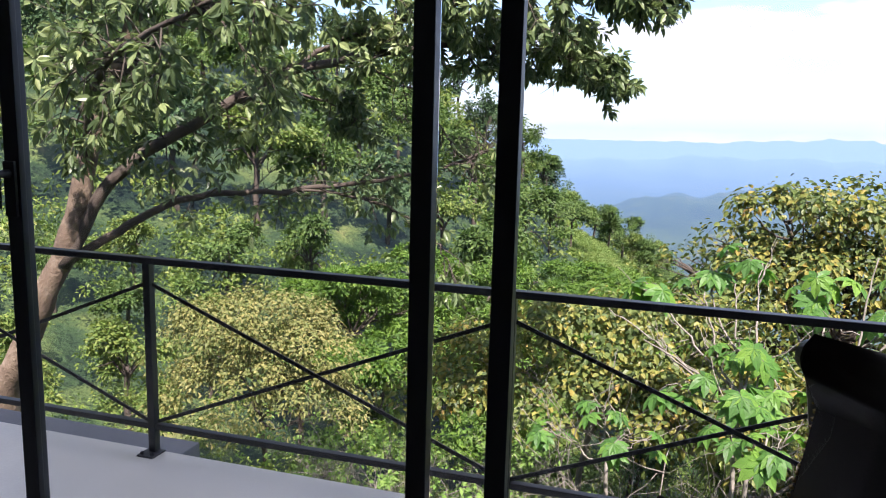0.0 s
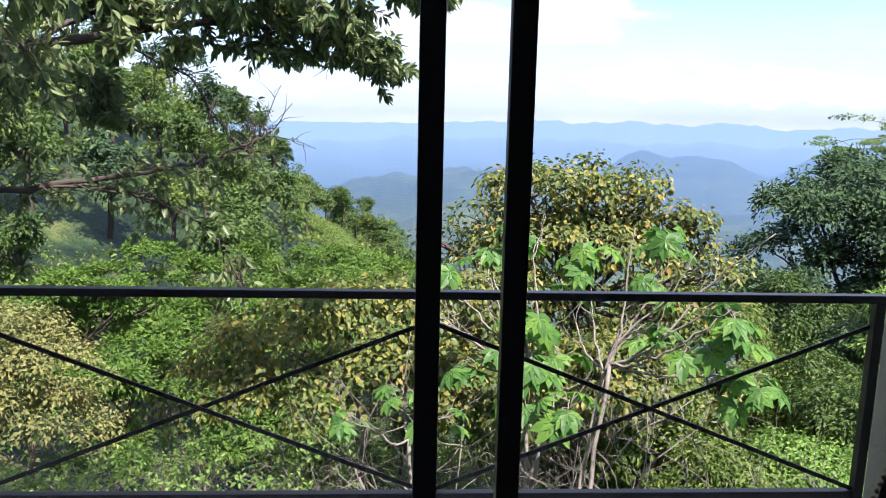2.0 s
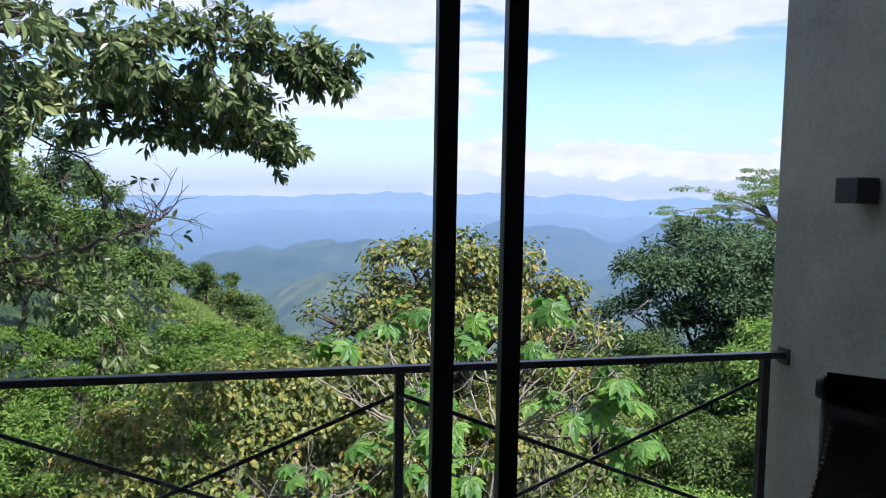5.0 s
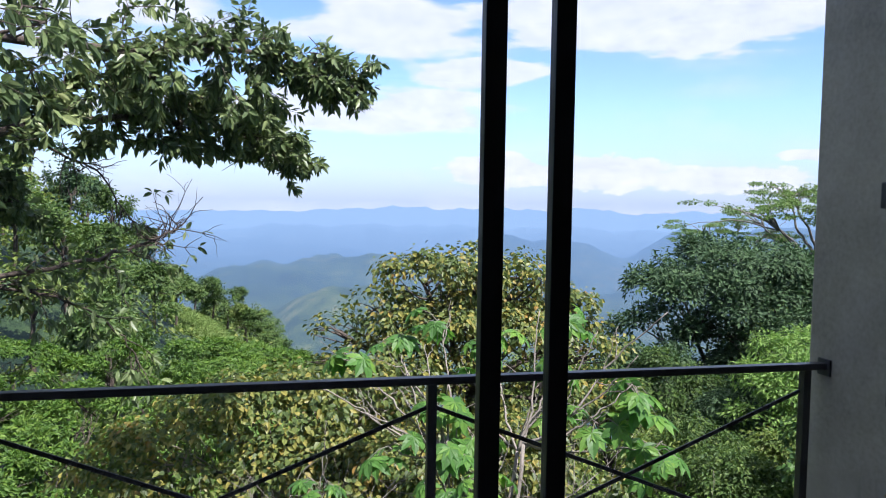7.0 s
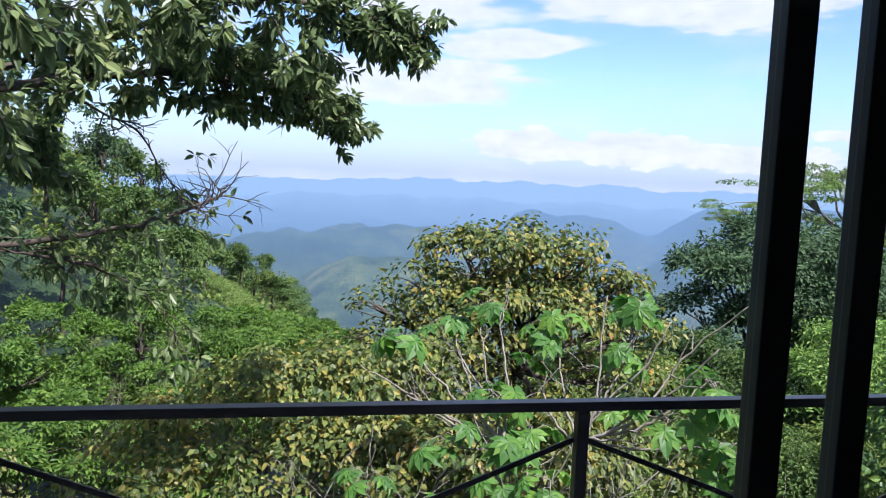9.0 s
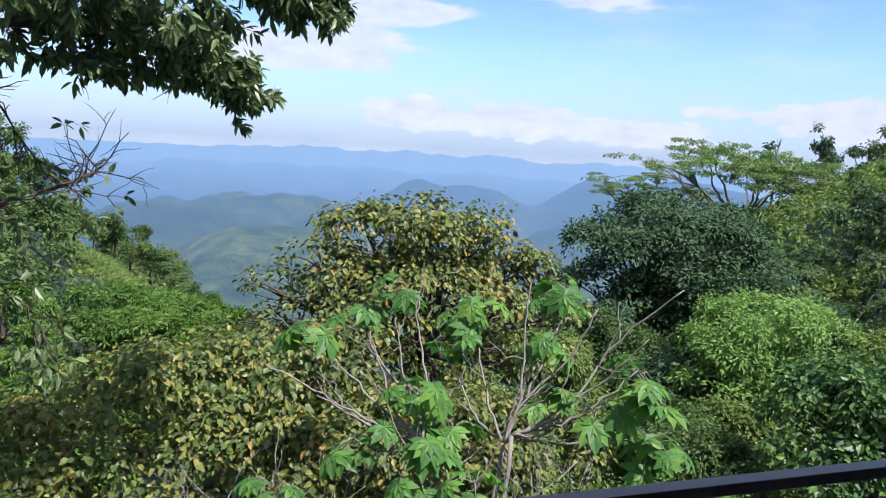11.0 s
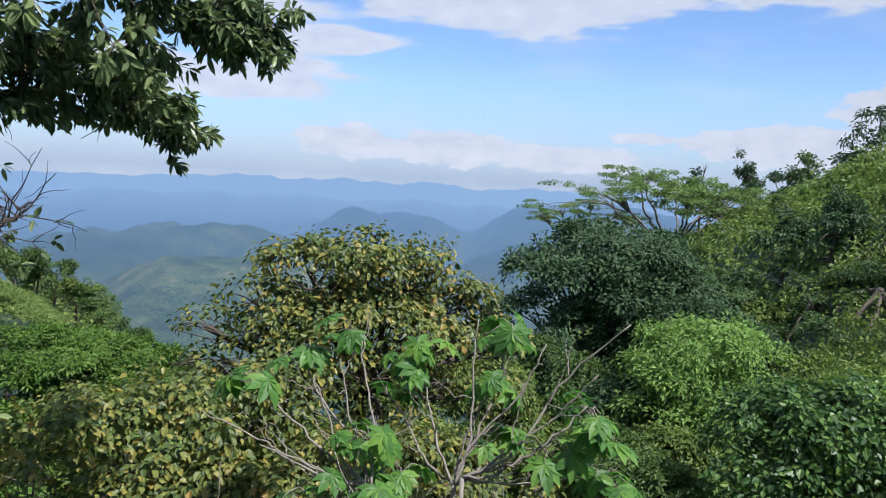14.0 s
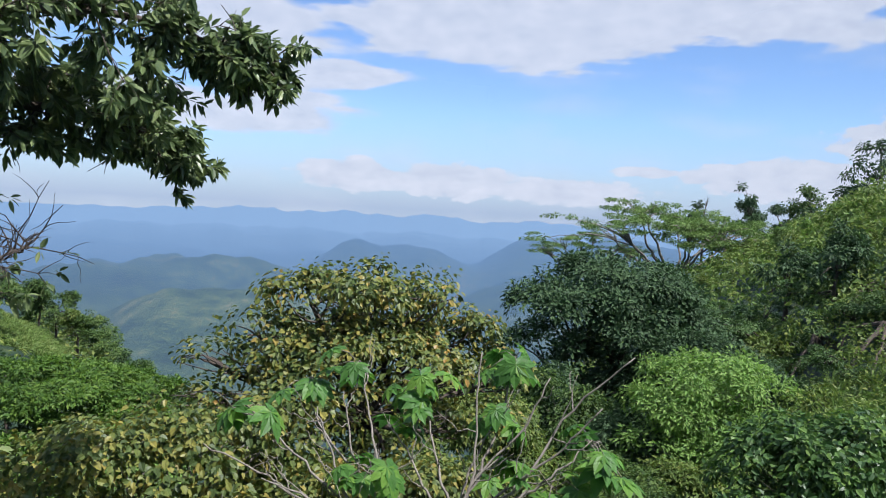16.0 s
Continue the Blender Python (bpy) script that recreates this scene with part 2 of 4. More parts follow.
def terrain_material():
    """Soil and low growth near by; wooded country under painted blue haze, a glow that grows with its distance from the
    house.
    """
    m, nt, b = material("wooded_ground_painted_haze")
    geo = nt.nodes.new("ShaderNodeNewGeometry")
    def tex(scale, detail):
        n = nt.nodes.new("ShaderNodeTexNoise")
        n.inputs["Scale"].default_value, n.inputs["Detail"].default_value, n.inputs["Roughness"].default_value = scale, detail, 0.62
        nt.links.new(geo.outputs["Position"], n.inputs["Vector"])
        return n
    wide, mid, fine = tex(0.008, 8), tex(0.06, 8), tex(0.5, 6)
    def blend(f, a, c):
        n = nt.nodes.new("ShaderNodeMixRGB")
        if isinstance(f, float):
            n.inputs[0].default_value = f
        else:
            nt.links.new(f, n.inputs[0])
        nt.links.new(a, n.inputs[1])
        nt.links.new(c, n.inputs[2])
        return n.outputs[0]
    f1 = blend(0.5, wide.outputs[0], mid.outputs[0])
    f2 = blend(0.35, f1, fine.outputs[0])
    col = ramp(nt, f2, [(0.41, (0.008, 0.018, 0.010)), (0.48, (0.030, 0.055, 0.020)), (0.54, (0.085, 0.115, 0.034)), (0.61, (0.24, 0.20, 0.09))])
    nt.links.new(col.outputs[0], b.inputs["Base Color"])
    b.inputs["Roughness"].default_value = 0.9
    b.inputs["Specular IOR Level"].default_value = 0.1
    bump(nt, f2, b, 1.0, 6.0)
    # aerial haze painted in: blue emission takes over with distance from the origin
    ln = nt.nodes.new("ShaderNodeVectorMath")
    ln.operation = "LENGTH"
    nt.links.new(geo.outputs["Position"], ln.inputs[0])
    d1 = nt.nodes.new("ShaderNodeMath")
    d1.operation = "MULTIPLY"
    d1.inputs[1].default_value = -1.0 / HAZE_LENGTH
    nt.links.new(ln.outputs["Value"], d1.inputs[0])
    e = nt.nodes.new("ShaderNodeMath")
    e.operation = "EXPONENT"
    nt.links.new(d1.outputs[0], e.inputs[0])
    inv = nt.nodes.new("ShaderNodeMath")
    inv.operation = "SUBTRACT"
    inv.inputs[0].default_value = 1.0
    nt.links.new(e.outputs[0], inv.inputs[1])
    haze_glow = nt.nodes.new("ShaderNodeEmission")
    haze_tint = ramp(nt, inv.outputs[0], [(0.0, (0.080, 0.128, 0.175)), (0.69, (0.085, 0.140, 0.205)), (0.87, (0.090, 0.155, 0.245)), (0.96, (0.115, 0.192, 0.302)), (0.996, (0.165, 0.258, 0.378))])
    nt.links.new(haze_tint.outputs[0], haze_glow.inputs[0])
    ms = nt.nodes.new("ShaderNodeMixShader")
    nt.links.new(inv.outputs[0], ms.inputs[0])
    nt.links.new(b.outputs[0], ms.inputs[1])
    nt.links.new(haze_glow.outputs[0], ms.inputs[2])
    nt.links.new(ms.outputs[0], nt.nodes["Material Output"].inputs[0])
    return m


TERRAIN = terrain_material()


# ---- mesh helpers ----
def part(name, data, mat, parent=None, label=""):
    """Links a bmesh or mesh as one mesh object, under a thing or a part."""
    if isinstance(data, bmesh.types.BMesh):
        me = bpy.data.meshes.new(name)
        data.to_mesh(me)
        data.free()
    else:
        me = data
    if mat and not me.materials:
        me.materials.append(mat)
    ob = new(name, me)
    if parent:
        ob.parent = parent
    if label:
        ob["label"] = label
    return ob


def thing(name, label, category, group="", kind="", m=None):
    ob = new(name)
    ob.empty_display_size = 0.1
    if m is not None:
        ob.matrix_world = m
    return tagged(ob, label, category, group, kind)


def box(bm, x0, x1, y0, y1, z0, z1, bevel=0.0):
    vs = [bm.verts.new((x, y, z)) for x in (x0, x1) for y in (y0, y1) for z in (z0, z1)]
    faces = [bm.faces.new([vs[i] for i in f]) for f in ((0, 1, 3, 2), (4, 6, 7, 5), (0, 4, 5, 1), (2, 3, 7, 6), (0, 2, 6, 4), (1, 5, 7, 3))]
    bmesh.ops.recalc_face_normals(bm, faces=faces)
    if bevel:
        edges = list({e for f in faces for e in f.edges})
        bmesh.ops.bevel(bm, geom=edges, offset=bevel, segments=2, affect="EDGES", profile=0.6)
    return bm


def boxed(x0, x1, y0, y1, z0, z1, bevel=0.0):
    return box(bmesh.new(), x0, x1, y0, y1, z0, z1, bevel)


def mesh_from(name, verts, faces, smooth=False):
    me = bpy.data.meshes.new(name)
    me.from_pydata(verts.tolist() if isinstance(verts, np.ndarray) else verts, [], faces.tolist() if isinstance(faces, np.ndarray) else faces)
    if smooth:
        me.shade_smooth()
    return me


def tubes(name, paths, sides=6):
    """Tapered round limbs: each path is (points, first radius, last radius)."""
    V, F = [], []
    for pts, r0, r1 in paths:
        pts = [Vector(p) for p in pts]
        base, n = len(V), len(pts)
        for i, p in enumerate(pts):
            d = (pts[min(i + 1, n - 1)] - pts[max(i - 1, 0)]).normalized()
            u = d.orthogonal().normalized() if i == 0 else (u - d * u.dot(d)).normalized()
            w = d.cross(u)
            r = r0 + (r1 - r0) * i / (n - 1)
            for k in range(sides):
                a = 2 * math.pi * k / sides
                V.append(tuple(p + (u * math.cos(a) + w * math.sin(a)) * r))
        for i in range(n - 1):
            for k in range(sides):
                a, b = base + i * sides + k, base + i * sides + (k + 1) % sides
                F.append((a, b, b + sides, a + sides))
        F.append(tuple(base + k for k in range(sides))[::-1])
        F.append(tuple(base + (n - 1) * sides + k for k in range(sides)))
    return mesh_from(name, V, F, True)


def smooth_path(pts, steps=5, wobble=0.0, rng=None):
    """Catmull-Rom through the points, with a little crookedness."""
    P = [Vector(p) for p in pts]
    P = [P[0] * 2 - P[1]] + P + [P[-1] * 2 - P[-2]]
    out = []
    for i in range(1, len(P) - 2):
        a, b, c, d = P[i - 1:i + 3]
        for s in range(steps):
            t = s / steps
            q = 0.5 * ((2 * b) + (c - a) * t + (2 * a - 5 * b + 4 * c - d) * t * t + (3 * b - a - 3 * c + d) * t ** 3)
            if wobble and (i > 1 or s):
                q = q + Vector(rng.normal(0, wobble, 3))
            out.append(q)
    out.append(P[-2])
    return out


def unit(a):
    return a / np.maximum(np.linalg.norm(a, axis=1, keepdims=True), 1e-6)


def leaf_arrays(P, D, U, length, width, fold=0.25, droop=0.25, simple=False):
    """Vertices and faces of leaves: base P, direction D, upper side U."""
    n = len(P)
    D = unit(D)
    S = unit(np.cross(D, U))
    N = np.cross(S, D)
    L, W = np.reshape(length, (n, 1)), np.reshape(width, (n, 1))
    down = np.zeros((n, 3))
    down[:, 2] = -1
    mid, tip = P + D * L * 0.45, P + D * L + down * L * droop
    if simple:
        V = np.stack([P, mid + S * W / 2 + N * W * fold, tip, mid - S * W / 2 + N * W * fold], 1).reshape(-1, 3)
        F = np.arange(n)[:, None] * 4 + np.array([[0, 1, 2, 3]])
        return V, F
    q1, q2 = P + D * L * 0.30 + down * L * droop * 0.12, P + D * L * 0.68 + down * L * droop * 0.5
    lift = N * W * fold
    V = np.stack([P, q1 + S * W * 0.46 + lift, q2 + S * W * 0.40 + lift, tip, q2 - S * W * 0.40 + lift, q1 - S * W * 0.46 + lift, (q1 + q2) / 2], 1).reshape(-1, 3)
    F = (np.arange(n)[:, None, None] * 7 + np.array([[[0, 1, 6], [1, 2, 6], [2, 3, 6], [3, 4, 6], [4, 5, 6], [5, 0, 6]]])).reshape(-1, 3)
    return V, F


def sprigs(rng, lobes, count, per, radius, length, width, droop=0.3, up=0.6, inner=0.55, low=-0.45, fold=0.2, simple=False, flat=1.0, clump=24):
    """Leaf mesh arrays for a crown: billows of leaves over the lobes (cx, cy, cz, rx, ry, rz), their faces turned outwards."""
    lobes = np.array(lobes, float)
    wgt = lobes[:, 3] * lobes[:, 4] + lobes[:, 3] * lobes[:, 5]
    # clumps stand over the lobes, sprigs over the clumps, so that dark gaps stay between
    nc = max(8, count // clump)
    pc = rng.choice(len(lobes), nc, p=wgt / wgt.sum())
    dc = unit(rng.normal(size=(nc, 3)))
    dc[:, 2] = np.where(dc[:, 2] < low, -dc[:, 2], dc[:, 2])
    ctr = lobes[pc, :3] + dc * lobes[pc, 3:] * (inner + (1.10 - inner) * rng.random((nc, 1)) ** 0.5)
    rc = lobes[pc, 3:].mean(1, keepdims=True) * rng.uniform(0.20, 0.50, (nc, 1))
    pick = rng.choice(nc, count, p=(rc[:, 0] ** 2) / (rc[:, 0] ** 2).sum())
    e = unit(rng.normal(size=(count, 3)) + dc[pick] * 0.8 + np.array([0, 0, 0.45]))
    centre = ctr[pick] + e * rc[pick] * np.array([1.15, 1.15, 0.70 * min(1, flat + 0.3)]) * (0.70 + 0.35 * rng.random((count, 1)))
    n = count * per
    c = np.repeat(centre, per, 0)
    o = np.repeat(unit(e * 0.75 + dc[pick] * 0.45), per, 0)
    j = unit(rng.normal(size=(n, 3)))
    P = c + j * radius * (rng.random((n, 1)) ** 0.6) * np.array([1, 1, flat])
    U = unit(o * 0.75 + rng.normal(size=(n, 3)) * 0.34 + np.array([0, 0, up * 0.6]))
    D = j - U * np.sum(j * U, 1, keepdims=True) * 0.75 + o * 0.15
    D[:, 2] -= droop
    s = rng.uniform(0.65, 1.25, n)
    return leaf_arrays(P, D, U, length * s, width * s, fold, droop * 0.6, simple)


def join(arrs):
    V, F, k = [], [], 0
    for v, f in arrs:
        V.append(v)
        F.append(f + k)
        k += len(v)
    return np.concatenate(V), np.concatenate(F)


# ---- ground: one sheet from under the balcony to the horizon ----
def smooth(a, b, x):
    t = np.clip((x - a) / (b - a), 0, 1)
    return t * t * (3 - 2 * t)


BASE_R = [0, 3, 8, 15, 25, 40, 80, 150, 300, 600, 1000, 1800, 3000, 4800]
BASE_H = [-3.2, -3.6, -5.4, -7.8, -11, -16, -30, -50, -75, -100, -118, -125, -112, -72]
HILL_A = [-180, -90, -60, -45, -30, -20, -16, -12, -7, -4, 0, 5, 12, 26, 32, 36, 40, 48, 54, 65, 90, 180]
HILL_H = [6, 10, 12, 9, 4, -0.5, -3, -6, -12, -13.5, -17, -25, -31, -31, -22, -14, -9.2, -5.2, -0.8, 7, 10, 6]
RIDGES = [(420, 110, 9, 9, -50), (800, 200, 4, 11, -62), (800, 220, 40, 12, -50), (1300, 240, 20, 5.5, -58), (1350, 260, 36, 9, -34),
          (2200, 420, 14, 24, -72), (2400, 400, -14, 10, -95), (3700, 500, 17, 14, -30), (3700, 500, 42, 16, -28), (3700, 400, 8, 5, -34)]


def ground_height(x, y):
    x, y = np.asarray(x, float), np.asarray(y, float)
    dx, dy = x + 1.35, y - 1.8
    r = np.hypot(dx, dy)
    a = np.degrees(np.arctan2(dx, dy))
    h = np.interp(r, BASE_R, BASE_H)
    hill = np.interp(a, HILL_A, HILL_H)
    k = smooth(10, 72, r) * (1 - smooth(130, 420, r))
    h = h + (hill - np.interp(80, BASE_R, BASE_H)) * k
    h = h + 4.6 * smooth(42, 52, a) * (1 - smooth(80, 100, a)) * smooth(8, 17, r) * (1 - smooth(28, 60, r))
    for r0, w, a0, aw, crest in RIDGES:
        g = np.exp(-((r - r0) / w) ** 2) * np.exp(-((a - a0) / aw) ** 4)
        c = crest + 0.0022 * r0 * (np.sin(a * 0.9 + r0) + 0.6 * np.sin(a * 2.3 + r0 * 1.7) + 0.35 * np.sin(a * 5.1 + r0))
        h = h + (c - h) * g
    far = smooth(220, 700, r)
    q1 = np.sin(x * 0.011 + 1.9 * np.sin(y * 0.006 + 1)) * np.sin(y * 0.009 + 1.7 * np.sin(x * 0.007))
    q2 = np.abs(np.sin(x * 0.024 + 1.5 * np.sin(y * 0.017)) + np.sin(y * 0.021 + 1.4 * np.sin(x * 0.019 + 2)))
    h = h + far * (9 * q1 + 7 * (1 - q2)) * np.clip(1400 / (r + 400), 0.35, 1)
    amp = np.clip(r * 0.012, 0.05, 9)
    w1, w2 = 0.9 / np.clip(r * 0.09, 1.2, 90), 2.3 / np.clip(r * 0.09, 1.2, 90)
    return h + amp * 0.35 * (np.sin(x * 0.21 + 1.3 * np.sin(y * 0.17)) + np.sin(y * 0.19 + 1.1 * np.sin(x * 0.23))) * np.clip(60 / (r + 60), 0, 1) \
        + amp * 0.45 * np.sin(x * 0.021 + 2 * np.sin(y * 0.013)) * np.sin(y * 0.017 + 1.4 * np.sin(x * 0.019))


def build_ground():
    rs = np.concatenate([np.linspace(0, 12, 14), np.geomspace(13, 4800, 190)])
    az = np.radians(np.concatenate([np.arange(-180, -62, 4), np.arange(-62, 72, 0.5), np.arange(72, 180, 4)]))
    R, A = np.meshgrid(rs, az, indexing="ij")
    X, Y = -1.35 + R * np.sin(A), 1.8 + R * np.cos(A)
    Z = ground_height(X, Y)
    n, m = len(rs), len(az)
    i, j = np.meshgrid(np.arange(n - 1), np.arange(m), indexing="ij")
    F = np.stack([i * m + j, (i + 1) * m + j, (i + 1) * m + (j + 1) % m, i * m + (j + 1) % m], -1).reshape(-1, 4)[:, ::-1]
    me = mesh_from("ground", np.stack([X, Y, Z], -1).reshape(-1, 3), F, True)
    tagged(part("ground", me, TERRAIN), "wooded slopes and valley, with blue haze painted over the distance", "ground", kind="structure")


build_ground()

# ---- the house: room, glass front, balcony ----
WX = 1.55                   # face of the cement side wall
GY = 2.10                   # line of the glass front
ROOF = 2.85


def structure(name, bm, mat, label, category):
    return tagged(part(name, bm, mat), label, category, kind="structure")


structure("floor", boxed(-6.0, WX, -3.4, 2.02, -0.16, -0.004), FLOOR_IN, "grey cement floor of the room", "floor")
structure("balcony_floor", boxed(-6.0, WX, 2.03, 3.085, -0.18, 0.0, 0.006), CONCRETE, "pale polished cement balcony floor", "floor")
structure("balcony_ledge", boxed(-6.0, -1.93, 3.09, 3.30, -0.30, -0.035, 0.008), LEDGE, "grey cement ledge outside the balcony edge", "ledge")
structure("wall_east", boxed(WX, WX + 0.22, -3.4, 3.17, -4.2, ROOF + 0.2, 0.012), PLASTER, "raw grey cement plaster side wall", "wall")
structure("wall_south", boxed(-6.2, WX + 0.22, -3.6, -3.405, -0.2, ROOF), ROOM_PAINT, "grey painted back wall of the room", "wall")
structure("wall_west", boxed(-6.2, -6.003, -3.4, 2.16, -4.2, ROOF), ROOM_PAINT, "grey painted side wall of the room", "wall")
structure("wall_below", boxed(-6.0, WX, 2.2, 2.4, -4.2, -0.185), PLASTER, "cement wall under the balcony", "wall")
structure("ceiling", boxed(-6.2, WX - 0.003, -3.4, 2.16, ROOF, ROOF + 0.16), CEIL_PAINT, "grey painted ceiling of the room", "ceiling")


def build_glass_front():
    front = thing("window_1", "black steel framed sliding glass front, closed", "window", kind="structure", m=pose(0, GY, 0))
    def leaf(name, x0, x1, y, left, right, label):
        for nm, x in (("stile", x0),) * left + (("stile", x1),) * right:
            part(nm, boxed(x - 0.030, x + 0.030, y - 0.024, y + 0.024, 0.03, ROOF - 0.06, 0.003), STEEL, front)
        part("bottom_rail", boxed(x0 + 0.031, x1 - 0.031, y - 0.02, y + 0.02, 0.03, 0.10, 0.003), STEEL, front)
        part("top_rail", boxed(x0 + 0.031, x1 - 0.031, y - 0.02, y + 0.02, ROOF - 0.13, ROOF - 0.06, 0.003), STEEL, front)
        pane = part("pane", boxed(x0 + 0.02, x1 - 0.02, y - 0.003, y + 0.003, 0.09, ROOF - 0.12), GLASS, front, "clear glass pane with faint smears")
        pane.visible_shadow = False
    leaf("door", -1.725, -0.335, -0.014, 1, 1, "")
    leaf("slot", -0.335, -0.116, 0.040, 0, 1, "")
    leaf("fixed", -0.116, WX - 0.035, 0.024, 0, 1, "")
    part("track", boxed(-5.99, WX - 0.004, -0.05, 0.055, 0.0, 0.028, 0.003), STEEL, front)
    part("head", boxed(-5.99, WX - 0.004, -0.05, 0.055, ROOF - 0.058, ROOF - 0.003, 0.003), STEEL, front)
    leaf("side", -5.95, -4.0, 0.03, 1, 1, "")
    # latch on the free stile of the door
    latch = part("latch", boxed(-1.748, -1.702, -0.052, -0.040, 1.27, 1.45, 0.003), STEEL, front, "black latch handle")
    bm = bmesh.new()
    bmesh.ops.create_cone(bm, cap_ends=True, segments=14, radius1=0.014, radius2=0.012, depth=0.05, matrix=pose(-1.725, -0.072, 1.41, 90, 0, 0))
    box(bm, -1.733, -1.717, -0.098, -0.088, 1.30, 1.425, 0.004)
    part("lever", bm, STEEL, latch)


build_glass_front()


def bar(a, b, w, d, bevel=0.002):
    """A rectangular steel bar from a to b; w across, d in depth (y)."""
    a, b = Vector(a), Vector(b)
    ax = (b - a)
    L = ax.length
    ax.normalize()
    side = Vector((0, 1, 0))
    upv = side.cross(ax).normalized()
    bm = boxed(-w / 2, w / 2, -d / 2, d / 2, 0, L, bevel)
    m = Matrix((( upv.x, side.x, ax.x, a.x), (upv.y, side.y, ax.y, a.y), (upv.z, side.z, ax.z, a.z), (0, 0, 0, 1)))
    bmesh.ops.transform(bm, matrix=m, verts=bm.verts)
    return bm


def build_railing():
    rail = thing("balcony_railing", "black steel balcony railing with crossed bracing bars", "railing", m=pose(0, 3.06, 0))
    xs = [-5.49, -3.755, -2.015, -0.285, 1.447]
    part("top_rail", boxed(-5.95, WX - 0.008, -0.022, 0.022, 0.928, 0.958, 0.003), RAIL_STEEL, rail)
    part("end_plate", boxed(WX - 0.010, WX + 0.002, -0.04, 0.04, 0.90, 0.975, 0.002), RAIL_STEEL, rail)
    edges = [-5.95] + xs + [WX - 0.004]
    for x in xs:
        part("post", boxed(x - 0.019, x + 0.019, -0.019, 0.019, 0.008, 0.928, 0.003), RAIL_STEEL, rail)
        bm = boxed(x - 0.045, x + 0.045, -0.075, 0.024, 0.0, 0.008, 0.002)
        plate = part("foot_plate", bm, RAIL_STEEL, rail, "bolted steel foot plate")
        for bx in (-0.028, 0.028):
            bm = bmesh.new()
            bmesh.ops.create_cone(bm, cap_ends=True, segments=6, radius1=0.009, radius2=0.008, depth=0.014, matrix=pose(x + bx, -0.055, 0.014))
            part("bolt", bm, RAIL_STEEL, plate)
    for x0, x1 in zip(edges, edges[1:]):
        part("bottom_rail", boxed(x0 + 0.02, x1 - 0.02 + 0.0, -0.017, 0.017, 0.122, 0.150, 0.003), RAIL_STEEL, rail) if x1 - x0 > 0.3 else None
    for x0, x1 in zip(xs, xs[1:]):
        part("brace", bar((x0 + 0.019, 0.0075, 0.155), (x1 - 0.019, 0.0075, 0.83), 0.018, 0.006), RAIL_STEEL, rail)
        part("brace", bar((x0 + 0.019, -0.0005, 0.83), (x1 - 0.019, -0.0005, 0.155), 0.018, 0.006), RAIL_STEEL, rail)


build_railing()


def build_sconce():
    s = thing("wall_lamp", "charcoal box wall lamp, unlit, on the cement wall", "wall lamp", m=pose(WX, 2.60, 1.715))
    part("housing", boxed(-0.115, -0.010, -0.06, 0.06, -0.052, 0.052, 0.006), SCONCE, s)
    part("back_plate", boxed(-0.010, 0.002, -0.045, 0.045, -0.045, 0.045, 0.002), SCONCE, s)


build_sconce()


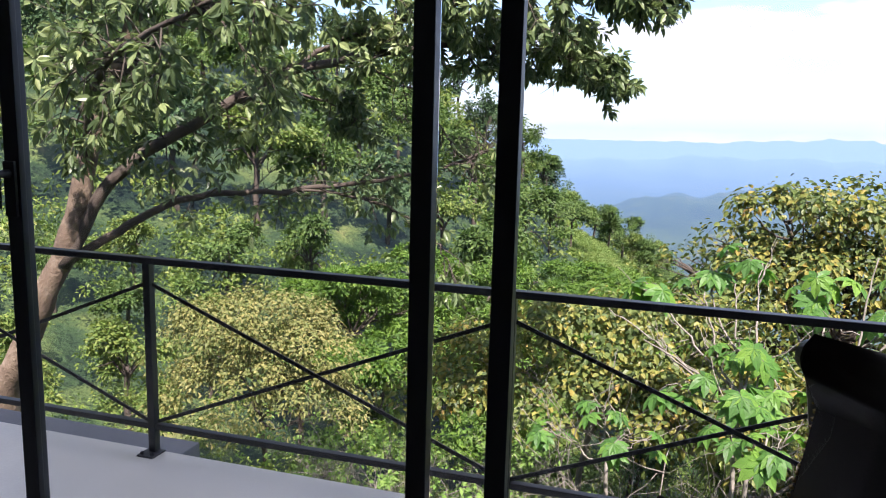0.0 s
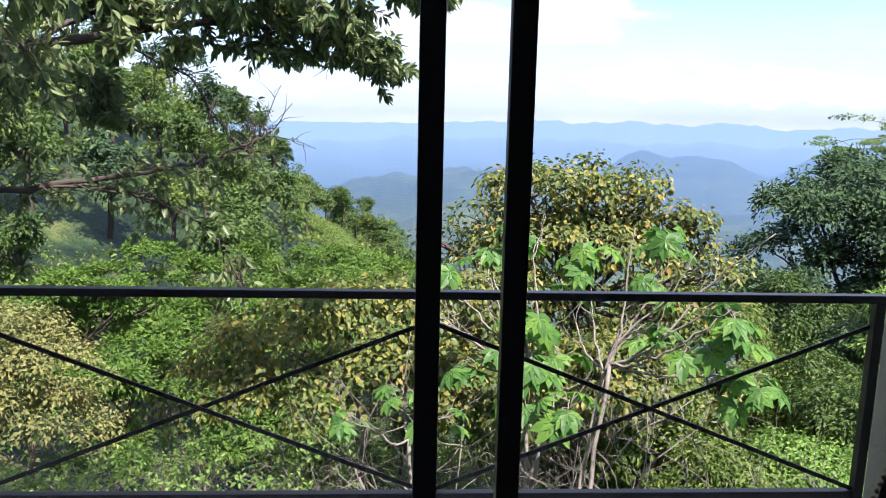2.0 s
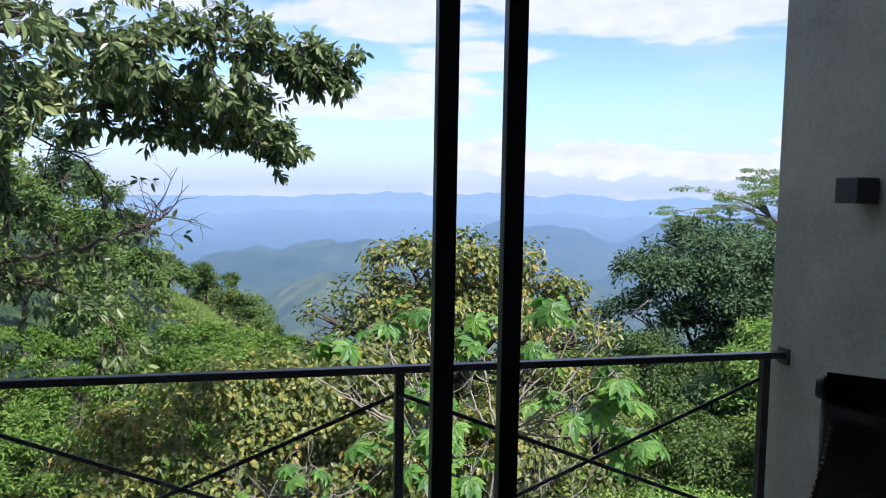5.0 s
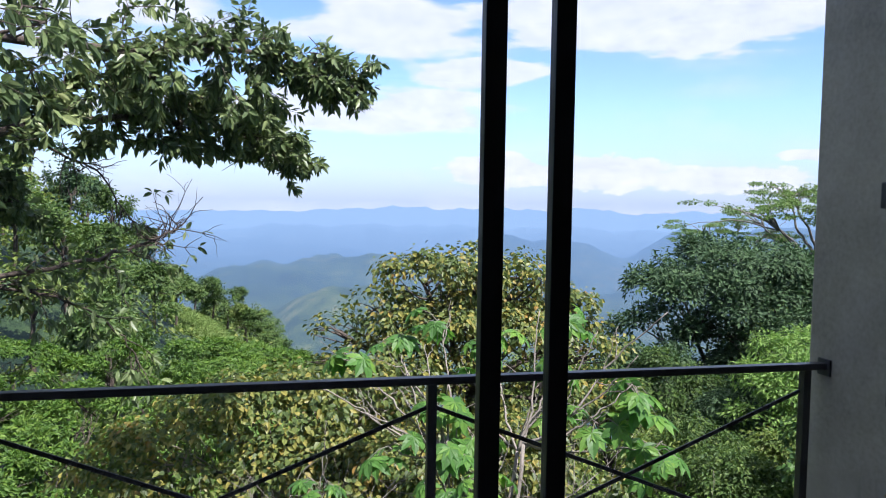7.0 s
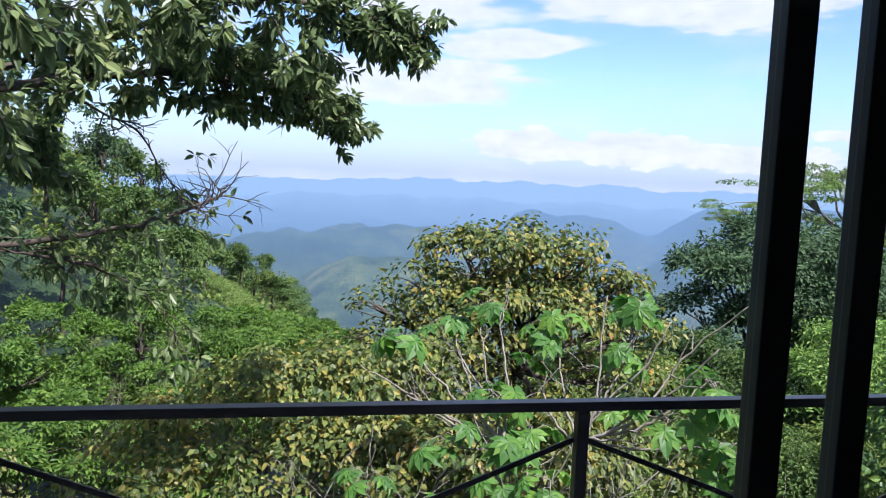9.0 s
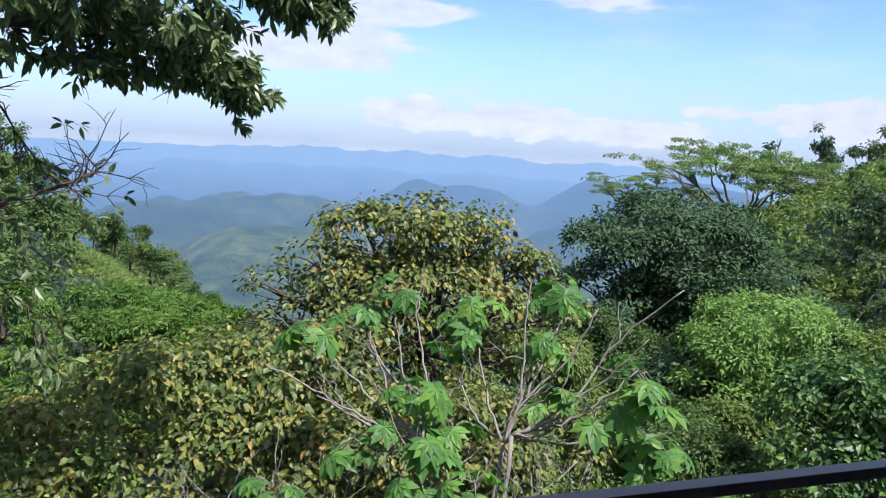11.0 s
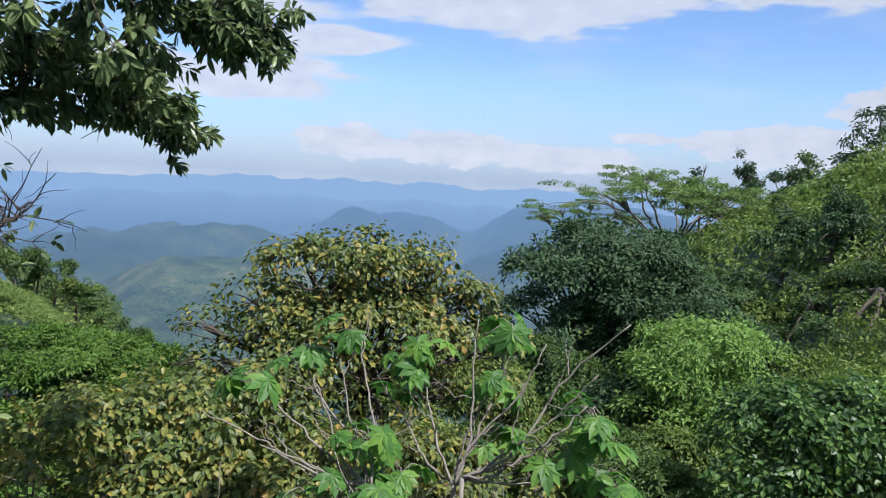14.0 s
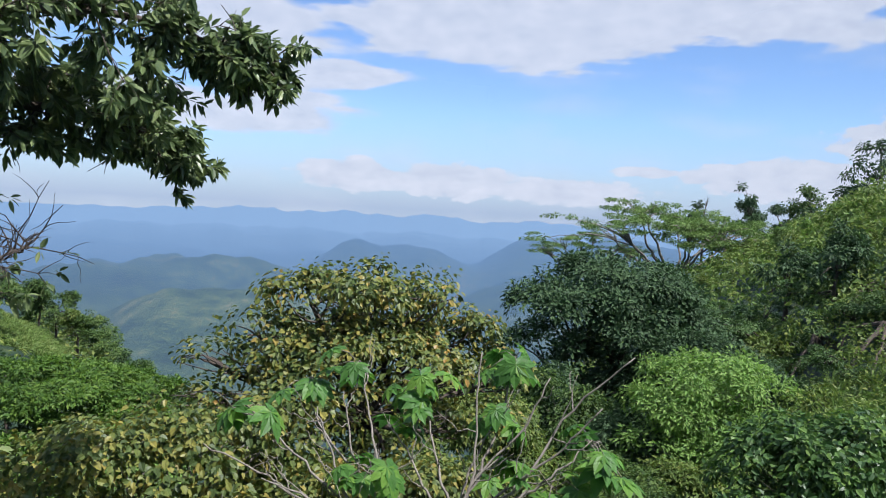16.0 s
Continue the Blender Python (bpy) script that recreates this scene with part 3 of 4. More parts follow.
def build_chair():
    ch = thing("armchair", "dark brown leather armchair with rolled back and brass nailheads", "armchair", m=pose(0.893, 1.445, 0, 0, 0, -45) @ Matrix.Diagonal((1, 0.9, 0.978, 1)))
    # back, leaning, wider at the bottom, with a rolled top
    prof = [(0.04, 0.34), (0.02, 0.62), (-0.01, 0.95), (-0.03, 1.15), (-0.045, 1.22), (-0.065, 1.258), (-0.092, 1.268), (-0.118, 1.25), (-0.128, 1.21), (-0.115, 1.17),
            (-0.098, 1.13), (-0.10, 0.95), (-0.13, 0.62), (-0.14, 0.34)]
    def half(z):
        return float(np.interp(z, [0.34, 0.62, 0.85, 1.02, 1.12, 1.18, 1.22], [0.43, 0.42, 0.395, 0.352, 0.338, 0.355, 0.366]))
    def loft(bm, x_of, cols):
        rows = [[bm.verts.new((x_of(z) * c, y, z)) for c in cols] for y, z in prof]
        for r0, r1 in zip(rows, rows[1:] + rows[:1]):
            for k in range(len(cols) - 1):
                bm.faces.new((r0[k], r0[k + 1], r1[k + 1], r1[k]))
        bm.faces.new([r[0] for r in rows])
        bm.faces.new([r[-1] for r in rows][::-1])
        bmesh.ops.recalc_face_normals(bm, faces=bm.faces)
        return bm
    bm = loft(bmesh.new(), half, [-1, -0.97, -0.5, 0, 0.5, 0.97, 1])
    bmesh.ops.bevel(bm, geom=[e for e in bm.edges if all(abs(abs(v.co.x) - half(v.co.z)) < 1e-4 for v in e.verts)], offset=0.012, segments=2, affect="EDGES")
    back = part("backrest", bm, LEATHER, ch)
    back.data.shade_smooth()
    # scroll ends of the rolled top
    for s in (-1, 1):
        bm = bmesh.new()
        bmesh.ops.create_cone(bm, cap_ends=True, segments=20, radius1=0.036, radius2=0.026, depth=0.018, matrix=pose(s * 0.370, -0.083, 1.222, 0, 90 * s, 0))
        part("scroll_end", bm, LEATHER, ch)
    # nails down both rear edges
    bm = bmesh.new()
    bmesh.ops.create_icosphere(bm, subdivisions=1, radius=0.0062)
    nail = bpy.data.meshes.new("nail")
    bm.to_mesh(nail)
    bm.free()
    for s in (-1, 1):
        for k in range(46):
            z = 0.38 + k * 0.0168
            y = np.interp(z, [0.34, 0.62, 0.95, 1.13], [-0.14, -0.13, -0.10, -0.098]) + 0.012
            part("nail", nail, BRASS, ch).location = (s * (half(z) + 0.001), y, z)
    bm = boxed(-0.36, 0.36, 0.06, 0.52, 0.16, 0.34, 0.03)
    part("seat_frame", bm, LEATHER, ch)
    part("seat", boxed(-0.285, 0.285, 0.09, 0.54, 0.345, 0.47, 0.04), LEATHER, ch, "padded leather seat cushion")
    for s in (-1, 1):
        bm = boxed(s * 0.36 - 0.06, s * 0.36 + 0.06, 0.05, 0.50, 0.34, 0.49, 0.02)
        bmesh.ops.create_cone(bm, cap_ends=True, segments=24, radius1=0.075, radius2=0.075, depth=0.46, matrix=pose(s * 0.385, 0.285, 0.50, 90, 0, 0))
        part("armrest", bm, LEATHER, ch, "rolled leather armrest").data.shade_smooth()
        for y in (0.1, 0.47):
            bm = bmesh.new()
            bmesh.ops.create_cone(bm, cap_ends=True, segments=10, radius1=0.018, radius2=0.03, depth=0.168, matrix=pose(s * 0.32, y, 0.08))
            part("leg", bm, BARK_DARK, ch)
    return ch


armchair = build_chair()
second = copy_thing(armchair, pose(0.60, 0.84, 0, 0, 0, 150) @ Matrix.Diagonal((1, 1, 0.92, 1)))
second["label"] = "lower dark leather armchair with rolled back"
armchair["group"] = second["group"] = "leather armchairs"


# ---- trees and bushes ----
def rel(a, r):
    """A place in the plan: bearing from straight out, and distance from the balcony door."""
    return -1.35 + r * math.sin(radians(a)), 1.8 + r * math.cos(radians(a))


def plant_tree(name, label, category, at, top, lobes, leaf, mat, seed, trunk_r=0.12, bark=BARK_DARK, count=600, per=9, radius=0.25, group="", low=-0.45,
               twigs=0, droop=0.3, inner=0.55, simple=False, up=0.6, flat=1.0, width=0.5, clump=24):
    """A tree or bush: trunk and limbs, and a crown of sprigs over lobes given round the crown's top centre (world x, y, and z = top)."""
    rng = np.random.default_rng(seed)
    x, y = at
    g = float(ground_height(x, y))
    t = thing(name, label, category, group, m=pose(x, y, g))
    H = top - g
    lobes = [(lx, ly, H + lz, rx, ry, rz) for lx, ly, lz, rx, ry, rz in lobes]
    paths = []
    mean = np.array(lobes).mean(0)
    fork = Vector((mean[0] * 0.3, mean[1] * 0.3, max(0.25 * H, mean[2] - 1.3 * mean[5] - 0.4)))
    paths.append((smooth_path([(0, 0, -0.4), (fork.x * 0.4 + rng.normal(0, .1), fork.y * 0.4, fork.z * 0.5), fork], 4, 0.02, rng), trunk_r, trunk_r * 0.7))
    for lx, ly, lz, rx, ry, rz in lobes:
        c = Vector((lx, ly, lz + 0.1 * rz))
        midp = fork.lerp(c, 0.5) + Vector(rng.normal(0, 0.12 * rx, 3))
        paths.append((smooth_path([fork, midp, c], 4, 0.015, rng), trunk_r * 0.5, trunk_r * 0.16))
        for k in range(4 + twigs):
            d = unit(rng.normal(size=(1, 3)))[0]
            d[2] = abs(d[2]) * 0.8
            e = Vector((lx + d[0] * rx * 0.95, ly + d[1] * ry * 0.95, lz + d[2] * rz * 0.95))
            s = midp.lerp(c, rng.random())
            paths.append((smooth_path([s, s.lerp(e, 0.5) + Vector(rng.normal(0, 0.08 * rx, 3)), e], 3, 0.01, rng), trunk_r * 0.2, trunk_r * 0.05))
    part("trunk", tubes("trunk", paths, 6), bark, t)
    V, F = sprigs(rng, lobes, count, per, radius, leaf, leaf * width, droop, up, inner, low, simple=simple, flat=flat, clump=clump)
    part("crown", mesh_from("crown", V, F), mat, t)
    return t


def round_lobes(rng, n, w, h, size):
    """Lobes scattered over a dome of half-width w and height h whose top is at 0."""
    out = [(0, 0, -size * 0.8, size, size, size * 0.8)]
    for k in range(n - 1):
        a, q = rng.uniform(0, 2 * math.pi), math.sqrt(rng.random())
        s = size * rng.uniform(0.65, 1.05)
        out.append((math.cos(a) * q * (w - s * .6), math.sin(a) * q * (w - s * .6), -s * 0.8 - h * q ** 2 * rng.uniform(0.75, 1.0), s, s, s * 0.8))
    return out


# the big tree beside the balcony, whose boughs hang across the view
def build_overhanging_tree():
    rng = np.random.default_rng(11)
    x, y = -7.05, 6.6
    g = float(ground_height(x, y))
    t = thing("overhanging_tree", "old leafy tree with crooked brown trunk and drooping boughs", "tree", m=pose(x, y, g))
    def loc(p):
        return Vector((p[0] - x, p[1] - y, p[2] - g))
    trunk = [(-7.1, 6.6, g - 0.4), (-6.95, 6.6, -2.4), (-6.75, 6.6, -1.35), (-6.25, 6.6, -0.47), (-5.9, 6.7, 0.35), (-5.73, 6.8, 1.14), (-5.45, 6.9, 1.95), (-5.15, 7.0, 2.7), (-4.7, 7.2, 4.0), (-4.4, 7.3, 5.2)]
    limbA = [(-5.95, 6.62, -0.02), (-5.5, 6.9, 0.91), (-4.56, 7.3, 1.62), (-3.9, 7.7, 2.09), (-2.9, 8.4, 2.38), (-2.2, 9.0, 2.52), (-1.5, 9.5, 2.46), (-0.95, 9.8, 2.32), (-0.52, 10.0, 2.2)]
    limbB = [(-5.95, 6.68, 0.02), (-5.4, 7.2, 0.48), (-4.94, 7.6, 0.72), (-4.14, 8.1, 0.78), (-3.1, 8.6, 0.92), (-2.35, 9.0, 1.12), (-1.92, 9.2, 1.33)]
    limbC = [(-5.45, 6.9, 1.95), (-4.6, 7.0, 2.6), (-3.4, 7.4, 3.0), (-2.2, 8.0, 3.05), (-1.3, 8.5, 3.22), (-0.55, 8.7, 3.12), (-0.12, 8.75, 2.98)]
    limbD = [(-5.73, 6.8, 1.14), (-5.2, 6.3, 1.75), (-4.4, 5.7, 2.1), (-3.3, 5.4, 2.45), (-2.3, 5.4, 2.75)]
    limbE = [(-5.15, 7.0, 2.7), (-4.4, 6.3, 3.4), (-3.2, 5.8, 3.7), (-1.8, 6.3, 3.9)]
    limbF = [(-4.14, 8.1, 0.78), (-3.4, 8.5, 0.72), (-2.8, 8.8, 0.45), (-2.45, 9.0, 0.05), (-2.3, 9.1, -0.35)]
    limbG = [(-3.4, 8.3, 2.27), (-2.95, 8.8, 2.05), (-2.68, 8.95, 1.88), (-2.5, 9.0, 1.55), (-2.22, 9.05, 1.2), (-1.95, 9.1, 1.27)]
    limbH = [(-4.0, 7.65, 2.04), (-3.3, 8.4, 2.6), (-2.5, 8.9, 2.85), (-1.7, 9.25, 2.8), (-1.0, 9.45, 2.6)]
    limbI = [(-4.4, 7.4, 1.75), (-4.0, 8.2, 1.9), (-3.7, 8.7, 1.75), (-3.45, 8.9, 1.5)]
    main = [(trunk, 0.17, 0.05), (limbA, 0.075, 0.012), (limbB, 0.055, 0.010), (limbC, 0.06, 0.012), (limbD, 0.05, 0.010), (limbE, 0.05, 0.012), (limbF, 0.018, 0.005), (limbG, 0.014, 0.004), (limbH, 0.034, 0.008), (limbI, 0.022, 0.007)]
    part("trunk", tubes("trunk", [(smooth_path([loc(p) for p in trunk], 5, 0.015, rng), 0.17, 0.05)], 12), BARK, t)
    for pts, r0, r1 in main[1:]:
        part("limb", tubes("limb", [(smooth_path([loc(p) for p in pts], 6, 0.012, rng), r0, r1)], 8), BARK_DARK, t)
    # side twigs, and leaves along them
    paths, P, D = [], [], []
    def twig(s, d, length, r, leaves, sag=0.25):
        pts = [s]
        for k in range(4):
            d = (d + Vector(rng.normal(0, 0.28, 3)) + Vector((0, 0, -sag * 0.3))).normalized()
            pts.append(pts[-1] + d * length / 4)
        paths.append((pts, r, r * 0.35))
        # whorls of hanging leaves towards the twig's end
        for f in ((1.0, 0.82, 0.6, 0.38)[:max(1, leaves // 2)] if leaves else ()):
            i = min(int(f * 4), 3)
            q = pts[i].lerp(pts[i + 1], f * 4 - i)
            for k in range(int(rng.integers(4, 7))):
                w = Vector(rng.normal(0, 1, 3))
                w = (w - d * w.dot(d) * 0.7).normalized()
                P.append(tuple(q + w * 0.012))
                D.append(tuple(d * 0.5 + w * 0.9 + Vector((0, 0, -0.4))))
        return pts
    def dress(pts, lo, hi, every, length, leaves, spread=1.0, sag=0.25):
        path = smooth_path(pts, 8)
        n = len(path)
        for k in range(int(every)):
            f = rng.uniform(lo, hi) * (n - 1)
            i = min(int(f), n - 2)
            s = path[i].lerp(path[i + 1], f - i)
            along = (path[i + 1] - path[i]).normalized()
            d = (along * 0.55 + Vector(rng.normal(0, 0.75 * spread, 3))).normalized()
            a = twig(s, d, length * rng.uniform(0.6, 1.2), 0.009, leaves, sag)
            for b in range(3):
                q = a[int(rng.integers(1, 4))]
                dd = (d + Vector(rng.normal(0, 0.8, 3))).normalized()
                twig(q, dd, length * 0.5 * rng.uniform(0.6, 1.2), 0.005, leaves, sag)
    dress(limbA, 0.46, 0.92, 38, 0.50, 8, 0.8, 0.05)
    dress(limbA, 0.82, 1.0, 24, 0.30, 8, 0.7, 0.10)
    dress(limbA, 0.62, 0.9, 12, 0.5, 0, 0.9, 0.35)
    dress(limbA, 0.15, 0.5, 18, 0.7, 6)
    dress(limbH, 0.15, 1.0, 42, 0.48, 8, 1.0, 0.08)
    dress(limbI, 0.25, 1.0, 15, 0.40, 6, 1.0, 0.25)
    dress(limbC, 0.2, 0.8, 42, 0.72, 8, 1.0, 0.1)
    dress(limbC, 0.72, 1.0, 34, 0.40, 8, 0.8, 0.05)
    dress(limbC, 0.75, 0.95, 9, 0.5, 0, 0.8, 0.4)
    dress(limbD, 0.2, 1.0, 40, 0.7, 7, 1.0, 0.5)
    dress(limbE, 0.1, 1.0, 44, 0.8, 7)
    dress(trunk, 0.72, 1.0, 26, 1.0, 8)
    dress(limbB, 0.25, 0.95, 30, 0.55, 3, 1.0, 0.1)
    dress(limbB, 0.75, 1.0, 8, 0.6, 0, 0.9, -0.1)
    dress(limbF, 0.2, 1.0, 14, 0.45, 2, 1.0, 0.6)
    dress(limbG, 0.15, 1.0, 28, 0.36, 0, 0.9, 0.1)
    part("twigs", tubes("twigs", [([loc(p) for p in pts], a, b) for pts, a, b in paths], 4), BARK_DARK, t)
    P, D = np.array(P) - np.array([x, y, g]), np.array(D)
    n = len(P)
    U = rng.normal(size=(n, 3)) * 0.6
    U[:, 2] += 0.7
    s = rng.uniform(0.7, 1.3, n)
    V, F = leaf_arrays(P, D, U, 0.112 * s, 0.048 * s, 0.14, 0.15)
    part("foliage", mesh_from("foliage", V, F), L_OVER, t, "drooping olive-green leaves")


build_overhanging_tree()


def palmate(rng, n_lobes=8, size=0.3):
    """One hand-shaped leaf of narrow pointed lobes, hub at the origin."""
    arr = []
    for k in range(n_lobes):
        a = -2.4 + 4.8 * k / (n_lobes - 1) + rng.normal(0, 0.06)
        L = size * (1 - 0.10 * abs(a)) * rng.uniform(0.9, 1.1)
        arr.append(leaf_arrays(np.zeros((1, 3)), np.array([[math.cos(a), math.sin(a), -0.12]]), np.array([[0, 0, 1.0]]), np.array([L]), np.array([L * 0.50]), 0.08, 0.34))
    return join(arr)


def build_lobed_plant(base, fork, tips, seed, label, leaf_size=0.27):
    """A spindly shrub: pale crooked stems from one foot, each ending in a tuft of large hand-shaped leaves; tips are (bearing, distance, height, leaves)."""
    rng = np.random.default_rng(seed)
    x, y = base
    g = float(ground_height(x, y))
    t = thing("lobed_leaf_shrub", label, "shrub", "hand-leaved shrubs below the balcony", m=pose(x, y, g))
    fx, fy = rel(fork[0], fork[1])
    F0 = Vector((fx - x, fy - y, fork[2] - g))
    paths, arr = [(smooth_path([(0, 0, -0.3), F0 * 0.5 + Vector((rng.normal(0, .08), 0, 0)), F0], 6, 0.015, rng), 0.032, 0.024)], []
    for a0, r0, z0, leaves in tips:
        tx, ty = rel(a0, r0)
        e = Vector((tx - x, ty - y, z0 - g))
        k1 = F0.lerp(e, 0.35) + Vector((rng.normal(0, .07), rng.normal(0, .07), -0.10))
        k2 = F0.lerp(e, 0.7) + Vector((rng.normal(0, .06), rng.normal(0, .06), -0.06))
        stem = smooth_path([F0, k1, k2, e], 5, 0.012, rng)
        paths.append((stem, 0.018, 0.007))
        # bare side twigs
        for b in range(3):
            q = stem[int(rng.integers(4, len(stem) - 2))]
            d = (e - F0).normalized() * 0.6 + Vector(rng.normal(0, 0.6, 3))
            d.z = abs(d.z)
            paths.append((smooth_path([q, q + d * 0.22, q + d * 0.40 + Vector((0, 0, .1))], 4, 0.012, rng), 0.008, 0.003))
        for j in range(leaves):
            a, tilt = rng.uniform(0, 2 * math.pi), rng.uniform(-0.35, 0.5)
            hub = e + Vector((math.cos(a), math.sin(a), tilt)) * rng.uniform(0.12, 0.36) + Vector((0, 0, -0.05 * j * rng.random()))
            paths.append(([e - Vector((0, 0, rng.random() * 0.12)), e.lerp(hub, 0.5) + Vector((0, 0, 0.04)), hub], 0.006, 0.004))
            V, F = palmate(rng, int(rng.integers(7, 10)), leaf_size * rng.uniform(0.65, 1.1))
            m = np.array(pose(0, 0, 0, rng.normal(0, 14), 28 + rng.normal(0, 16), math.degrees(a)).to_3x3())
            arr.append((V @ m.T + np.array(hub), F))
    part("stems", tubes("stems", paths, 5), BARK_PALE, t)
    V, F = join(arr)
    part("leaves", mesh_from("leaves", V, F), L_PALM, t, "large bright green hand-shaped leaves")


def build_bare_shrub(at, top, spread, seed, name="bare_shrub", label="leafless shrub of pale crooked twigs", r0=0.035, depth=4, kids=3, lean=(0, 0), tufts=0.0):
    rng = np.random.default_rng(seed)
    x, y = at
    g = float(ground_height(x, y))
    t = thing(name, label, "shrub", "bare shrubs below the balcony", m=pose(x, y, g))
    H = top - g
    paths, ends = [], []
    def grow(s, d, L, r, k):
        pts = [s]
        for i in range(4):
            d = (d + Vector(rng.normal(0, 0.2, 3)) + Vector((0, 0, 0.05))).normalized()
            pts.append(pts[-1] + d * L / 4)
        paths.append((pts, r, r * 0.6))
        if not k and rng.random() < tufts:
            ends.append(pts[-1])
        if k:
            for i in range(kids):
                dd = (d + Vector(rng.normal(0, 0.62 * spread, 3))).normalized()
                grow(pts[int(rng.integers(2, 5))], dd, L * rng.uniform(0.55, 0.8), r * 0.55, k - 1)
    for i in range(3):
        grow(Vector((0, 0, -0.2)), Vector((rng.normal(0, .4) + lean[0], rng.normal(0, .4) + lean[1], 1)).normalized(), H * 0.42, r0, depth)
    part("branches", tubes("branches", paths, 3), BARK_PALE, t)
    if ends:
        c = np.repeat(np.array([tuple(p) for p in ends]), 9, 0)
        j = unit(rng.normal(size=c.shape))
        U = rng.normal(size=c.shape) * 0.5 + np.array([0, 0, 0.8])
        q = rng.uniform(0.7, 1.3, len(c))
        V, F = leaf_arrays(c + j * 0.06 * rng.random((len(c), 1)), j + np.array([0, 0, 0.15]), U, 0.085 * q, 0.05 * q, 0.15, 0.2, True)
        part("leaf_tufts", mesh_from("leaf_tufts", V, F), L_LIGHT, t, "pale green tufts of young leaves")


rng0 = np.random.default_rng(5)
# the yellowing tree in the middle of the view, and its lower neighbour
plant_tree("yellowing_tree", "spreading tree with yellow-green leaves turning orange", "tree", rel(18.5, 14.0), 0.62,
           [(0.1, 0, -0.42, 1.1, 1.0, .40), (-1.0, 0.2, -0.62, 1.0, .9, .38), (1.1, 0.1, -0.55, .95, .9, .38), (-1.9, .3, -1.15, .75, .8, .34), (2.0, .2, -1.15, .65, .8, .34), (.5, .5, -0.95, .9, .8, .4),
            (-2.6, .1, -1.65, .7, .7, .32), (-2.9, .2, -2.3, .6, .7, .3), (2.9, .1, -2.2, .6, .6, .3), (-.8, -.5, -1.45, .9, .9, .36), (0, .2, -1.35, 1.2, .9, .4), (-1.4, .2, -1.6, 1.0, .8, .38), (1.3, .2, -1.5, 1.0, .8, .38), (.6, -.6, -1.6, 1.0, .9, .38), (1.7, -.3, -1.9, .8, .8, .36), (-1.7, -.4, -2.1, .9, .8, .36), (2.5, 0, -1.7, .5, .6, .3),
            (-.2, -.8, -2.35, .9, .7, .32), (1.2, -.7, -2.7, .8, .7, .3), (-1.2, -.7, -2.9, .8, .7, .3), (-2.5, -.3, -2.9, .8, .7, .3), (.2, -.9, -3.4, 1.1, .8, .40), (2.2, -.4, -3.0, .8, .8, .35), (-.6, -.6, -4.0, 1.3, .8, .4)],
           0.112, L_YELLOW, 21, 0.13, BARK_DARK, 2200, 6, 0.20, clump=7, droop=0.35, twigs=7, width=0.78, low=-0.3, inner=0.6)
plant_tree("yellowing_bush", "low spreading bush with mottled yellow-green leaves", "bush", rel(2.0, 10.8), -1.35,
           [(0, 0, -.6, 1.3, 1.2, .55), (1.3, .2, -.35, 1.2, 1.1, .5), (-1.3, -.1, -1.1, 1.2, 1.1, .5), (2.2, .5, -.3, 1.0, 1, .45), (-2.2, -.3, -1.7, 1.1, 1, .5), (.2, -.9, -1.5, 1.5, 1.0, .6), (1.8, -.8, -1.4, 1.3, 1.0, .6)],
           0.098, L_YELLOW, 22, 0.07, BARK_PALE, 1600, 7, 0.20, clump=8, droop=0.4, twigs=5, width=0.82, low=-0.2, inner=0.7)
plant_tree("yellowing_bush", "low bush with mottled yellow-green leaves and bare twigs", "bush", rel(17, 9.6), -1.9,
           [(0, 0, -.5, 1.2, 1.0, .5), (1.3, .2, -.5, 1.1, 1.0, .5), (-1.2, .1, -.6, 1.1, 1.0, .5), (2.3, .3, -.7, 1.0, .9, .4)],
           0.095, L_YELLOW, 23, 0.06, BARK_PALE, 1200, 7, 0.20, droop=0.5, twigs=6, width=0.82, low=-0.2)
plant_tree("tan_bush", "broad bush with tan and yellowish leaves", "bush", rel(-29, 14.5), -2.3,
           [(0, 0, -.7, 1.5, 1.3, .7), (1.1, 0, -1.2, 1.2, 1.2, .6), (-1.1, 0, -1.4, 1.3, 1.2, .6), (.3, -.6, -2.0, 1.6, 1.2, .7), (1.5, -.4, -2.3, 1.2, 1, .6)],
           0.09, L_TAN, 24, 0.07, BARK_DARK, 2400, 8, 0.22, droop=0.3, twigs=3, width=0.6, low=-0.2, inner=0.7, simple=True)
# the broad bright thicket on the slope
for i, (a, r, top, w, h) in enumerate([(-17, 25, -2.75, 2.8, 2.2), (-10.5, 24, -2.7, 3.0, 2.4), (-4, 24.5, -2.9, 2.6, 2.2), (-13, 20, -3.5, 2.5, 2.2), (-6, 20, -3.9, 2.4, 2.2), (-22, 22, -2.9, 2.6, 2.2), (0.6, 23, -3.9, 1.7, 1.8), (-19, 17.5, -3.9, 2.0, 1.8), (-9, 17, -4.6, 2.0, 1.8), (-1.4, 25.5, -3.0, 2.2, 2.2), (2.4, 25.5, -3.6, 1.6, 1.8)]):
    lobes = [(lx, ly, lz, rx * 1.15, ry * 1.15, rz * 0.62) for lx, ly, lz, rx, ry, rz in round_lobes(rng0, 12, w, h, 0.95)]
    plant_tree("feathery_thicket", "dense bright green fine-leaved thicket", "bush", rel(a, r), top, lobes, 0.15, L_BRIGHT, 40 + i, 0.08, BARK_DARK,
               1500, 9, 0.26, group="bright green thickets", droop=0.1, inner=0.75, width=0.42, low=-0.1, simple=True, flat=0.45, clump=28)
